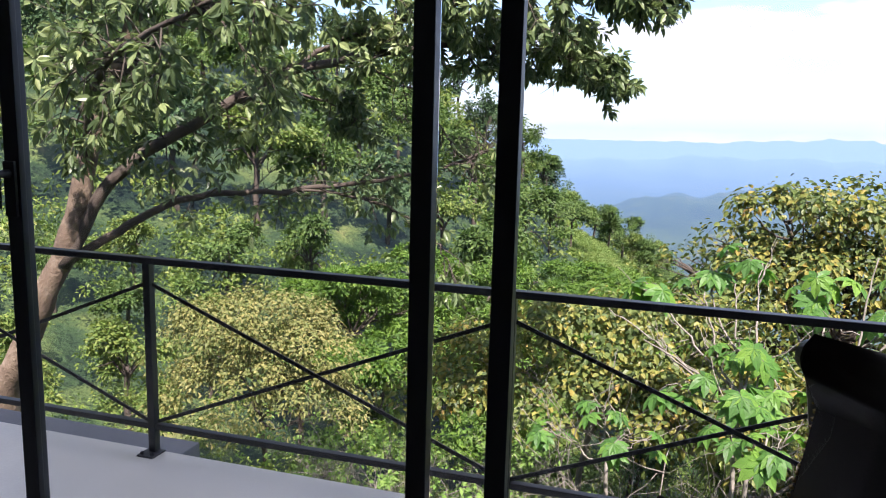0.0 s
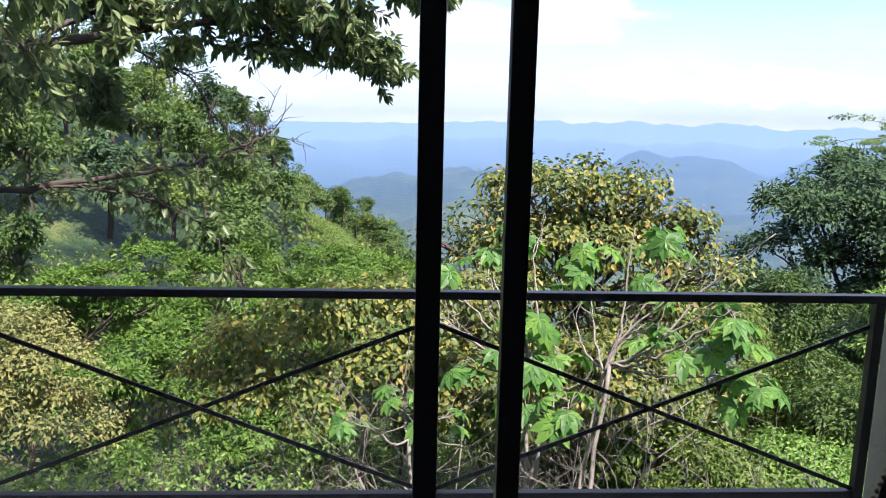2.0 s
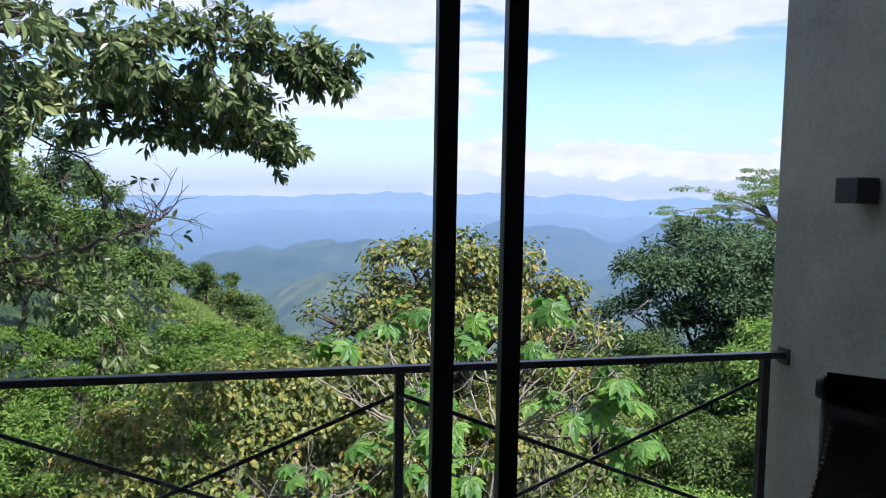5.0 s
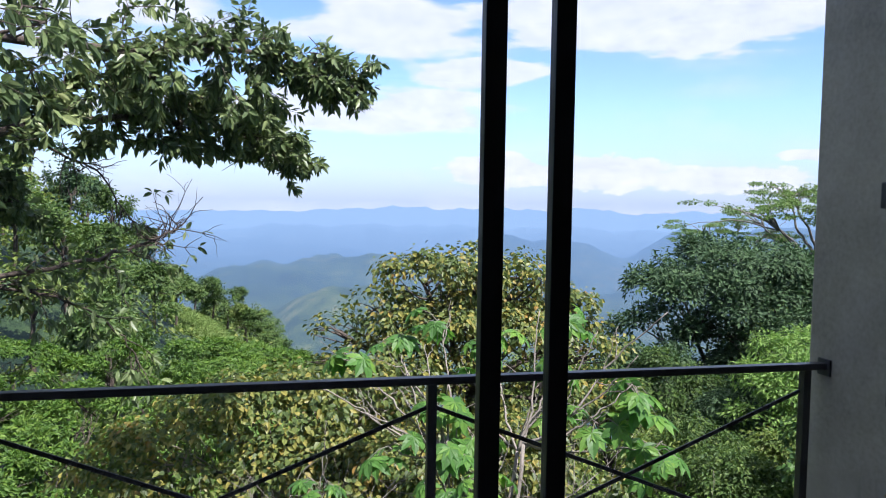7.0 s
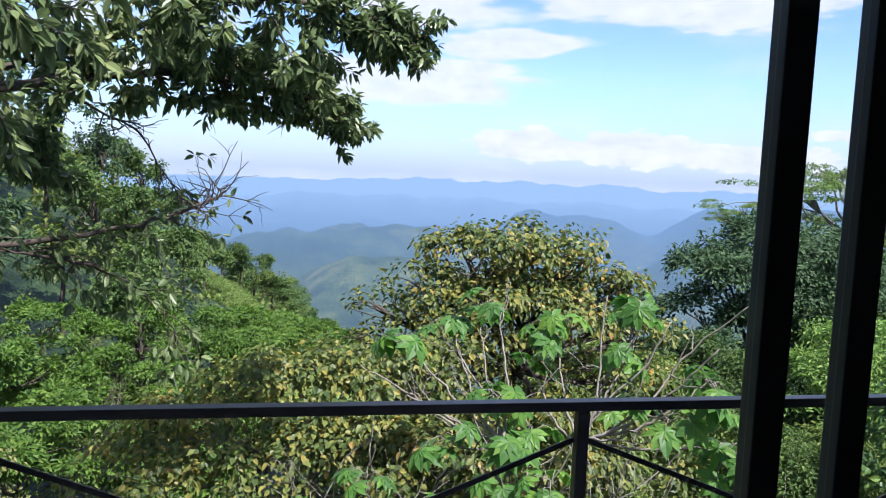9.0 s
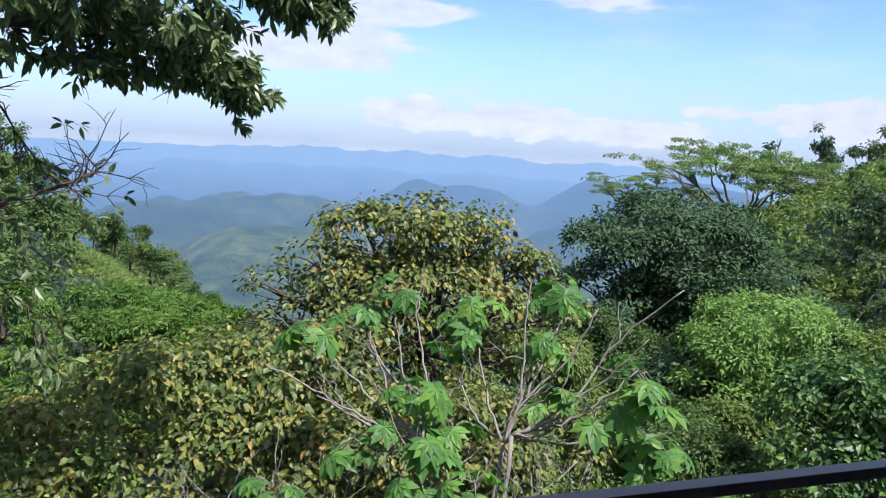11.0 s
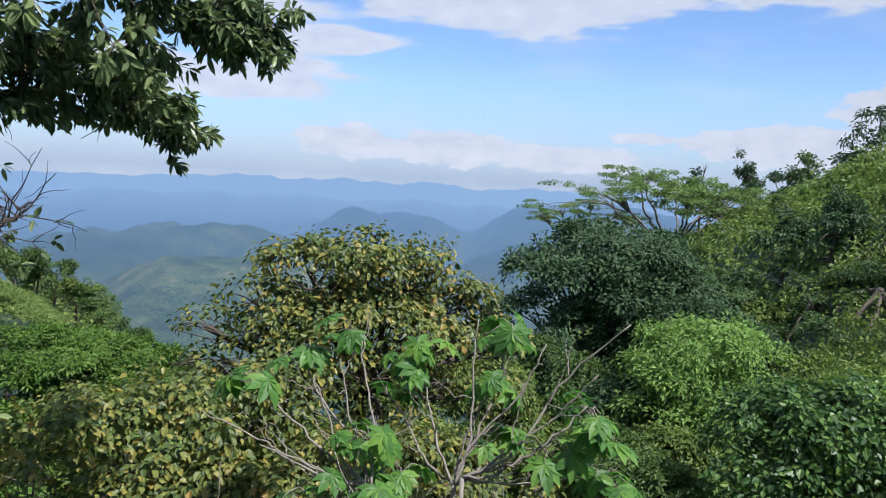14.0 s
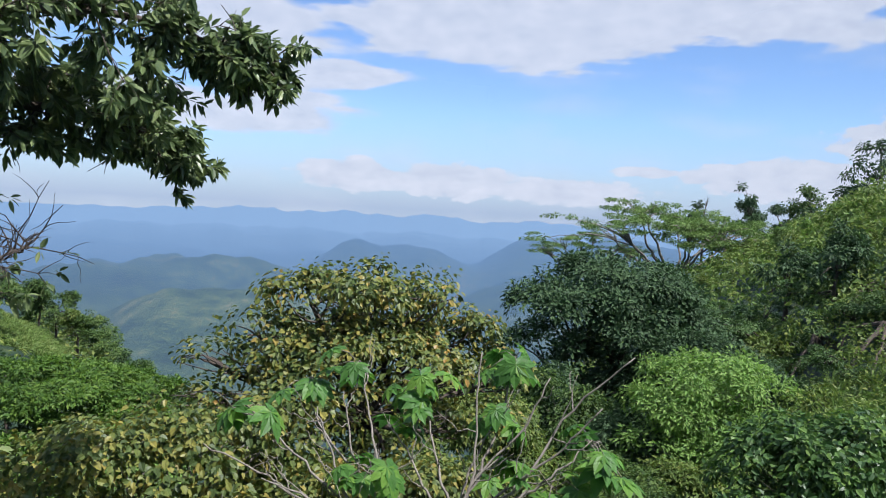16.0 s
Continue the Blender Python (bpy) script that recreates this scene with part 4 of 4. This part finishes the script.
plant_tree("light_green_bush", "light yellow-green leafy bush", "bush", rel(2.3, 19), -3.6, round_lobes(rng0, 5, 1.4, 1.8, .8), 0.11, L_LIGHT, 50, 0.05, BARK_DARK, 800, 9, 0.22, droop=0.3, inner=.75)
# dark round tree to the right of the valley
plant_tree("dark_round_tree", "dense round tree with dark glossy leaves", "tree", rel(36.5, 25), 0.35, [(0, 0, -1.1, 1.9, 1.8, 1.1), (-1.7, 0, -1.7, 1.4, 1.4, .9), (1.8, 0, -1.5, 1.5, 1.4, .9), (-2.6, -.2, -2.9, 1.3, 1.3, .9), (2.8, -.2, -2.7, 1.2, 1.3, .9), (.2, -1.0, -2.4, 2.0, 1.2, 1.1),
            (-1.5, -1.0, -3.6, 1.6, 1.2, 1.0), (1.6, -1.0, -3.5, 1.6, 1.2, 1.0), (0, -1.2, -4.6, 2.0, 1.2, 1.1), (-2.7, -.5, -4.6, 1.3, 1.2, 1.0), (2.7, -.5, -4.4, 1.3, 1.2, 1.0), (.8, -1.0, -5.8, 2.0, 1.2, 1.0), (-1.2, -1.0, -5.9, 1.8, 1.2, 1.0)], 0.17, L_DARK, 60, 0.2, BARK_DARK,
           6000, 9, 0.28, droop=0.1, inner=0.8, width=0.5, low=-0.1, simple=True)
plant_tree("dark_round_tree", "lower dark leafy tree beside the round tree", "tree", rel(43, 23), -1.5, round_lobes(rng0, 8, 1.8, 2.4, .95), 0.14, L_DARK, 61, 0.14, BARK_DARK,
           2000, 10, 0.3, droop=0.1, inner=0.8, low=-0.1, simple=True)
plant_tree("dark_round_tree", "dark leafy tree in the gully", "tree", rel(31, 21), -2.6, round_lobes(rng0, 7, 1.6, 2.4, .9), 0.14, L_DARK, 62, 0.12, BARK_DARK,
           1800, 10, 0.3, droop=0.1, inner=0.8, low=-0.1, simple=True)
for i, (a, r, top, mat, w) in enumerate([(33, 20, -2.5, L_FOREST, 1.6), (38.5, 19, -2.9, L_DARK, 1.5), (29, 17.5, -2.6, L_FOREST2, 1.4), (41.5, 16, -3.3, L_FOREST2, 1.3), (24, 18, -2.2, L_FOREST2, 1.5), (35, 15, -3.2, L_UNDER, 1.3), (47, 24, -2.2, L_DARK, 1.9), (49, 30, -1.9, L_DARK, 2.3), (53, 29, -1.6, L_DARK, 2.4), (57, 31, -1.2, L_DARK, 2.4),
                                              (13, 12.8, -2.5, L_UNDER, 1.2), (19.5, 11.8, -2.7, L_YELLOW, 1.1), (25, 12.5, -2.5, L_UNDER, 1.2)]):
    plant_tree("gully_bush", "leafy green bush in the gully", "bush", rel(a, r), top, round_lobes(rng0, 7, w, 2.0, .8), 0.12, mat, 160 + i, 0.07, BARK_DARK, 1000, 9, 0.25, group="bushes in the gully", inner=.7, low=-.1, simple=True)
# fresh light green tree
plant_tree("light_green_tree", "slender tree with fresh light green feathery leaves", "tree", rel(43.5, 19), -1.35,
           [(0, 0, -.6, 1.2, 1.1, .6), (-.9, 0, -1.2, .9, .9, .5), (1.0, 0, -1.0, 1.0, .9, .5), (-1.3, -.2, -2.0, .8, .8, .5), (1.6, 0, -1.7, .7, .8, .4), (0, -.4, -1.9, 1.2, .9, .6), (-.4, -.4, -2.8, 1.0, .8, .5), (.9, -.2, -2.6, .8, .8, .5)],
           0.13, L_LIGHT, 63, 0.07, BARK_PALE, 1700, 9, 0.22, droop=0.15, clump=11, inner=0.55, width=0.45, low=-0.1, twigs=2, simple=True)
# glossy broad-leaved tree near the lawn
plant_tree("broad_leaved_tree", "broad-leaved tree, dark below with fresh green tips", "tree", rel(52, 12.5), -0.95,
           [(0, 0, -.5, .9, .9, .5), (-.9, 0, -.8, .8, .8, .45), (.9, 0, -.7, .9, .8, .5), (-1.1, -.1, -1.6, .8, .8, .5), (.1, -.2, -1.4, .9, .8, .5), (1.2, -.1, -1.5, .8, .8, .45), (-.3, -.2, -2.1, .9, .7, .5)],
           0.115, leaf_material("broad_dark_leaf", [(0.1, (0.024, 0.056, 0.020)), (0.5, (0.050, 0.105, 0.030)), (0.72, (0.105, 0.185, 0.042)), (0.92, (0.22, 0.31, 0.07))], 0.42, 0.3, 0.8),
           64, 0.07, BARK_DARK, 1200, 8, 0.20, droop=0.3, inner=0.6, width=0.72, clump=12, low=-0.3, twigs=4)
plant_tree("light_green_bush", "light green bush with long narrow leaves", "bush", rel(56.5, 13.5), -0.85, [(0, 0, -.5, .8, .8, .5), (.6, 0, -.8, .8, .8, .5)], 0.15, L_LIGHT, 65, 0.05, BARK_DARK, 420, 8, 0.24, droop=.3, width=.3)
for k, (a, r, top, mat) in enumerate([(38.5, 10.2, -2.75, L_LIGHT), (40.5, 12.2, -2.5, L_FOREST), (34.5, 9.8, -2.75, L_UNDER), (37, 13.6, -2.4, L_FOREST), (43, 10.5, -2.9, L_LIGHT)]):
    plant_tree("slope_bush", "fresh green leafy bush on the slope", "bush", rel(a, r), top, round_lobes(rng0, 7, 1.0, 0.9, .55), 0.085, mat, 190 + k, 0.04, BARK_DARK, 900, 8, 0.16, group="fresh bushes on the slope", inner=.7, low=-.1, simple=True, clump=14)
# hand-leaved shrubs
build_lobed_plant(rel(21, 6.4), (19.7, 7.2, -1.22), [(10.0, 7.7, -0.2, 6), (18.5, 8.2, 0.12, 5), (14.4, 8.4, -0.1, 3), (14.3, 7.2, -1.19, 5), (7.1, 7.5, -0.52, 0), (15.2, 7.6, -0.2, 0), (17.1, 7.9, -0.11, 0), (11.3, 7.0, -0.7, 0)], 70, "spindly pale-stemmed shrub with large bright hand-shaped leaves")
build_lobed_plant(rel(23.5, 6.2), (26.1, 7.4, -1.23), [(22.6, 8.4, -0.07, 9), (29.8, 8.2, 0.29, 7), (28.6, 7.9, -0.27, 4), (20.6, 8.6, -0.64, 4), (38.5, 7.6, 0.48, 0), (32.5, 7.8, 0.17, 0), (27.3, 7.9, 0.36, 0), (36.4, 7.4, 0.0, 0)], 71, "tall forked shrub with bright hand-shaped leaves at its tips")
build_lobed_plant(rel(27, 6.2), (26.7, 7.3, -1.1), [(35.8, 7.6, -0.37, 10), (37.1, 7.9, -1.12, 8), (33.2, 7.4, -0.74, 5), (28.8, 8.0, -0.82, 4)], 72, "shrub with heavy tufts of drooping hand-shaped leaves")
build_lobed_plant(rel(22, 6.8), (21.1, 7.0, -1.8), [(19.6, 7.4, -0.74, 9), (19.0, 7.1, -1.22, 8), (22.0, 7.6, -1.15, 6), (24.1, 6.8, -1.39, 6)], 73, "low shrub crowded with blue-green hand-shaped leaves")
build_lobed_plant(rel(10, 6.4), (9.1, 6.8, -2.07), [(8.1, 7.0, -1.54, 6), (4.3, 6.8, -1.87, 5), (11.7, 6.6, -1.64, 5)], 74, "low shrub with bright hand-shaped leaves", 0.22)
build_bare_shrub(rel(24, 7.4), -0.15, 1.0, 80, lean=(.25, 0))
build_bare_shrub(rel(15, 7.2), -0.7, 1.0, 81)
build_bare_shrub(rel(8, 8.2), -1.2, 1.1, 82)
for k, (a, r, top) in enumerate([(-22, 9.5, -2.0), (-18, 8.4, -2.2), (-13, 9.2, -2.2), (-9, 8.0, -2.3), (-5, 8.6, -2.2), (-16, 10.6, -2.6), (-27, 9.0, -2.2), (0, 7.2, -2.3), (-1, 8.8, -2.4)]):
    build_bare_shrub(rel(a, r), top, 1.2, 83 + k, "twiggy_shrub", "twiggy shrub with pale stems and small leaf tufts", r0=0.026, tufts=0.4)
build_bare_shrub(rel(30, 8.4), -0.4, 0.9, 85, lean=(.4, 0))


# hillside woods: a few tree shapes, set out again and again
def hill_kinds():
    kinds = []
    rng = np.random.default_rng(91)
    for k, (mat, w, h, size, leaf, simple) in enumerate([(L_FOREST, 2.2, 2.6, 1.25, .30, True), (L_FOREST, 1.7, 2.2, 1.0, .28, True), (L_DARK, 2.0, 2.6, 1.1, .30, True), (L_FOREST2, 1.9, 1.5, 0.95, .26, True), (L_LIGHT, 1.6, 2.0, .9, .26, True)]):
        lobes = round_lobes(rng, 9, w, h, size)
        lobes = [(a, b, 5.0 + c, d, e, f) for a, b, c, d, e, f in lobes]
        V, F = sprigs(rng, lobes, 300, 9, 0.34, leaf * 0.85, leaf * 0.50, 0.15, 0.6, 0.8, -0.1, simple=True, clump=10)
        crown = mesh_from("crown", V, F)
        crown.materials.append(mat)
        paths = [(smooth_path([(0, 0, -1.5), (0.1, 0.05, 1.5), (0, 0, 3.2)], 4, 0.03, rng), 0.16, 0.10)]
        for a, b, c, d, e, f in lobes:
            paths.append((smooth_path([(0, 0, 2.6), (a * .5, b * .5, (c + 2.8) / 2 + .3), (a, b, c)], 3, 0.03, rng), 0.07, 0.02))
        trunk = tubes("trunk", paths, 4)
        trunk.materials.append(BARK_DARK)
        kinds.append((trunk, crown))
    return kinds


KINDS = hill_kinds()
KIND_LABEL = ["leafy green tree on the hillside", "small leafy tree on the hillside", "dark green tree on the hillside", "yellow-green bush on the hillside", "light green tree on the hillside"]


def hill_tree(k, x, y, size, turn, tall=1.0):
    t = thing("hillside_tree", KIND_LABEL[k], "tree", "trees on the hillsides", m=pose(x, y, float(ground_height(x, y)), 0, 0, turn) @ Matrix.Diagonal((size, size, size * tall, 1)))
    part("trunk", KINDS[k][0], None, t)
    part("crown", KINDS[k][1], None, t)


def build_hill_woods():
    rng = np.random.default_rng(17)
    spots = []
    def scatter(n, a0, a1, r0, r1, gap, weights, s0, s1, keep=None):
        made = 0
        for _ in range(n * 12):
            if made >= n:
                break
            a, r = rng.uniform(a0, a1), math.sqrt(rng.uniform(r0 * r0, r1 * r1))
            x, y = rel(a, r)
            g = gap * (0.6 + r / 90)
            if any((x - p) ** 2 + (y - q) ** 2 < g * g for p, q in spots) or (keep and not keep(a, r)):
                continue
            spots.append((x, y))
            made += 1
            hill_tree(int(rng.choice(5, p=weights)), x, y, rng.uniform(s0, s1) * (0.75 + r / 220), rng.uniform(0, 360), rng.uniform(0.85, 1.2))
    # the wooded crest that falls towards the valley: bearing, distance, treetop
    for k, (a, r, top, kind) in enumerate([(-52, 40, 8.5, 0), (-45, 42, 8.0, 2), (-39, 40, 7.2, 0), (-34, 42, 6.6, 1), (-30, 40, 5.6, 0), (-26, 43, 5.2, 2), (-22.5, 41, 4.0, 0), (-19.5, 44, 3.4, 0), (-16.5, 42, 2.2, 1), (-13.5, 40, 1.0, 0), (-11.5, 44, 0.0, 0), (-9.5, 43, -1.3, 1),
                                           (-7.6, 46, -2.6, 0), (-6.2, 50, -3.6, 1), (-3.7, 62, -5.5, 0), (-2.6, 62, -6.3, 0), (-1.2, 60, -7.6, 3), (-0.2, 58, -7.8, 0), (1.6, 56, -9.6, 2), (4.0, 54, -10.4, 0), (6.2, 53, -11.2, 1), (8.4, 52, -12.2, 0), (3.0, 46, -9.9, 3), (6.5, 44, -10.8, 2), (-20, 34, 0.4, 2), (-15.5, 33, -1.2, 3), (-11, 34, -2.9, 0), (-8.5, 31, -4.1, 2), (-5.5, 33, -4.9, 1), (-25, 33, 1.8, 1), (-30, 32, 2.2, 3), (-36, 33, 3.4, 2), (-42, 33, 4.2, 0)]):
        x, y = rel(a, r)
        size = min(1.9, max(0.75, (top - float(ground_height(x, y))) / 5.1))
        spots.append((x, y))
        hill_tree(kind, x, y, size, k * 77.0, 1.0)
    scatter(84, -62, -9, 27, 100, 3.0, [.34, .22, .14, .2, .1], 0.75, 1.15)
    scatter(26, -9, 3, 45, 90, 3.0, [.3, .3, .1, .2, .1], 0.6, 0.9, lambda a, r: not (-6.5 < a < -1.5 and 38 < r < 70))
    scatter(26, -60, -24, 16, 27, 2.8, [.2, .3, .1, .3, .1], 0.55, 0.8)
    scatter(40, 38, 66, 34, 64, 2.4, [.08, .12, .05, .5, .25], 0.28, 0.44)
    scatter(16, 40, 62, 58, 104, 3.5, [.2, .3, .1, .4, 0], 0.28, 0.45)
    scatter(22, 44, 62, 26, 40, 3.0, [.1, .1, .7, .05, .05], 0.7, 1.0)
    scatter(34, -4, 50, 12.5, 24, 1.5, [.26, .24, .18, .22, .1], 0.42, 0.62)
    scatter(14, 22, 36, 24, 40, 2.5, [.3, .2, .3, .1, .1], 0.6, 0.9)
    scatter(16, 3, 30, 40, 90, 4.0, [.4, .3, .2, .1, 0], 0.6, 0.9)


build_hill_woods()


def build_umbrella_tree(a, r, top, scale, seed, label, mat=L_UMB, sprays=2000):
    """A wide flat-topped tree: long rising limbs with thin layered plates of fine leaves."""
    rng = np.random.default_rng(seed)
    x, y = rel(a, r)
    g = float(ground_height(x, y))
    t = thing("umbrella_tree", label, "tree", "flat-topped trees", m=pose(x, y, g))
    H = top - g
    paths, lobes = [], []
    fork = Vector((0, 0, max(1.0, H - 5.0 * scale)))
    paths.append((smooth_path([(0, 0, -1), (0.1, 0, fork.z * .5), fork], 4, .05, rng), .28 * scale, .2 * scale))
    for k in range(11):
        an = rng.uniform(0, 2 * math.pi)
        q = rng.uniform(0.3, 1.0) * 6.0 * scale
        e = Vector((math.cos(an) * q * 1.25, math.sin(an) * q * 0.8, H - rng.uniform(.1, 1.0) * scale - 1.9 * scale * (q / (6 * scale)) ** 2))
        m1 = fork.lerp(e, .45) + Vector((0, 0, -.2 * scale)) + Vector(rng.normal(0, .35 * scale, 3))
        paths.append((smooth_path([fork, m1, e], 6, .05 * scale, rng), .13 * scale, .035 * scale))
        for j in range(5):
            w = e + Vector((rng.normal(0, 1.5 * scale), rng.normal(0, 1.1 * scale), rng.normal(0.1, .38 * scale)))
            paths.append((smooth_path([m1.lerp(e, .6), e.lerp(w, .4), w], 3, .04 * scale, rng), .05 * scale, .015 * scale))
            lobes.append((w.x, w.y, w.z, rng.uniform(.8, 1.4) * scale, rng.uniform(.8, 1.3) * scale, .10 * scale))
    part("trunk", tubes("trunk", paths, 5), BARK_PALE if mat is L_UMB else BARK_DARK, t)
    V, F = sprigs(rng, lobes, sprays, 7, .26 * scale, .17 * scale, .085 * scale, 0.1, 1.0, .15, -1, simple=True, flat=.25, clump=7)
    part("crown", mesh_from("crown", V, F), mat, t)


build_umbrella_tree(40.5, 60, 3.2, 1.1, 101, "wide flat-topped tree with feathery green leaf plates")
build_umbrella_tree(45.5, 62, 2.6, 1.05, 102, "flat-topped tree with feathery leaf plates on the slope")
build_umbrella_tree(35.0, 60, 0.6, 0.65, 103, "thin flat-topped tree with sparse brownish leaves")
for k, (a, r, top, sc) in enumerate([(47.2, 30, -1.5, .62), (53.6, 31, 0.0, .66), (50.3, 27, -2.0, .55), (54.2, 26, -1.8, .58), (45.2, 33, -1.3, .55), (57.5, 29, 0.2, .62)]):
    build_umbrella_tree(a, r, top, sc, 104 + k, "layered dark flat-topped tree on the slope", L_LAYER, 2600)


def build_ridge_tree(a, r, top, w, h, mat, seed, label, count=420):
    x, y = rel(a, r)
    rng = np.random.default_rng(seed)
    lobes = [(rng.normal(0, w * .3), rng.normal(0, w * .3), -h * (k + .5) / 6, w * (0.45 + .1 * k) * rng.uniform(.8, 1.2), w * (0.45 + .1 * k), h / 7) for k in range(6)]
    plant_tree("ridge_tree", label, "tree", (x, y), top, lobes, 0.42, mat, seed, .22, BARK_DARK, count, 7, .5, group="tall trees on the ridge", inner=.55, low=-.6, simple=True)


build_ridge_tree(42.7, 105, 5.5, 1.6, 6, L_DARK, 111, "narrow dark tree on the ridge")
build_ridge_tree(45.7, 105, 6.4, 1.9, 6, L_DARK, 112, "narrow dark tree on the ridge")
build_ridge_tree(48.0, 108, 5.0, 1.9, 5, L_DARK, 113, "narrow dark tree on the ridge")
build_ridge_tree(49.6, 100, 6.6, 2.6, 7, L_FOREST, 114, "tall leafy tree on the ridge")
build_ridge_tree(51.6, 92, 8.5, 3.4, 9, L_DARK, 115, "tall dark spreading tree on the ridge", 800)
build_ridge_tree(53.6, 90, 10.5, 3.8, 10, L_DARK, 116, "tall dark spreading tree on the ridge", 900)


def build_palm():
    rng = np.random.default_rng(121)
    x, y = rel(49.8, 44)
    g = float(ground_height(x, y))
    t = thing("palm_tree", "small palm with drooping grey-green fronds on the slope", "palm", m=pose(x, y, g))
    H = -1.1 - g
    part("trunk", tubes("trunk", [(smooth_path([(0, 0, -.5), (.1, 0, H * .5), (0, 0, H)], 4), .14, .10)], 7), BARK_DARK, t)
    P, D = [], []
    for k in range(16):
        a = k * 2.4
        for s in range(12):
            f = s / 11
            c = Vector((math.cos(a) * 1.3 * f, math.sin(a) * 1.3 * f, H + .45 * f - 1.3 * f * f * (1 + .3 * math.sin(k))))
            for sd_ in (-1, 1):
                P.append(tuple(c))
                D.append((math.cos(a) * .6 - sd_ * math.sin(a) * .8, math.sin(a) * .6 + sd_ * math.cos(a) * .8, -.6))
    P, D = np.array(P), np.array(D)
    V, F = leaf_arrays(P, D, np.tile([[0, 0, 1.0]], (len(P), 1)), np.full(len(P), .42), np.full(len(P), .07), 0, .3, True)
    part("fronds", mesh_from("fronds", V, F), L_UMB, t)


build_palm()


# ---- undergrowth over the slope: countless leaves and blades ----
def build_undergrowth(name, n, a0, a1, r0, r1, height, leaf, width, mat, seed, label, per=9, power=0.5, mound=0.55, keep=None):
    """Low growth in mounds: leaves over the backs of many small billows, faces turned outwards."""
    rng = np.random.default_rng(seed)
    nm = max(40, n // 16)
    a = np.radians(rng.uniform(a0, a1, nm))
    r = (r0 ** (2 * power) + rng.random(nm) * (r1 ** (2 * power) - r0 ** (2 * power))) ** (0.5 / power)
    x, y = -1.35 + r * np.sin(a), 1.8 + r * np.cos(a)
    ok = (y > 4.3) | (x < -7.5)
    if keep is not None:
        ok &= keep(np.degrees(a), r)
    x, y, r = x[ok], y[ok], r[ok]
    nm = len(x)
    sc = np.clip(r / 26, 0.75, 1.6)
    rad = mound * sc * rng.uniform(0.6, 1.5, nm)
    z = ground_height(x, y) + height * rng.uniform(0.05, 0.75, nm)
    pick = rng.integers(0, nm, n)
    e = unit(rng.normal(size=(n, 3)) + np.array([0, 0, 0.55]))
    c = np.stack([x, y, z], 1)[pick] + e * rad[pick, None] * np.array([1.2, 1.2, 0.8])
    c, o, sc = np.repeat(c, per, 0), np.repeat(e, per, 0), np.repeat(sc[pick], per)
    m = n * per
    j = unit(rng.normal(size=(m, 3)))
    P = c + j * 0.2 * sc[:, None] * rng.random((m, 1)) ** 0.5
    U = unit(o * 0.7 + rng.normal(size=(m, 3)) * 0.4 + np.array([0, 0, 0.3]))
    D = j - U * np.sum(j * U, 1, keepdims=True) * 0.7
    s = rng.uniform(0.6, 1.3, m) * sc
    V, F = leaf_arrays(P, D, U, leaf * s, width * s, 0.15, 0.25, True)
    tagged(part(name, mesh_from(name, V, F), mat), label, "undergrowth", kind="stuff")


build_undergrowth("undergrowth", 15000, -60, 64, 3.4, 30, 1.7, 0.15, 0.075, L_UNDER, 131, "tangled green and yellowish undergrowth on the slope")
build_undergrowth("slope_growth", 8000, -62, 5, 26, 110, 1.6, 0.22, 0.12, L_FOREST2, 132, "scrub and young growth on the hillside", 8, mound=0.8, keep=lambda a, r: ~((a > -6.5) & (a < -1.8) & (r > 40) & (r < 68)))
build_undergrowth("slope_growth", 14000, 34, 64, 26, 115, 1.3, 0.20, 0.11, L_GRASS, 133, "grass and scrub on the far hillside", 7, mound=0.8)


def build_grass(n, a0, a1, r0, r1, seed, label, length=0.5):
    rng = np.random.default_rng(seed)
    a, r = np.radians(rng.uniform(a0, a1, n)), np.sqrt(rng.uniform(r0 * r0, r1 * r1, n))
    x, y = -1.35 + r * np.sin(a), 1.8 + r * np.cos(a)
    P = np.stack([x, y, ground_height(x, y)], 1)
    D = rng.normal(size=(n, 3)) * 0.55 + np.array([0, 0, 1.0])
    V, F = leaf_arrays(P, D, rng.normal(size=(n, 3)), length * rng.uniform(.6, 1.3, n), np.full(n, 0.035 * length / .5), 0, 0.35, True)
    tagged(part("grass", mesh_from("grass", V, F), L_GRASS), label, "grass", kind="stuff")


build_grass(9000, 34, 60, 11, 24, 141, "long pale grass on the slope below the trees", 0.75)
build_grass(9000, 51.5, 60, 17, 27, 143, "short bright lawn beyond the broad-leaved tree", 0.16)
build_grass(14000, -6.2, -2.0, 49, 66, 142, "pale grass on the open spur", 0.8)
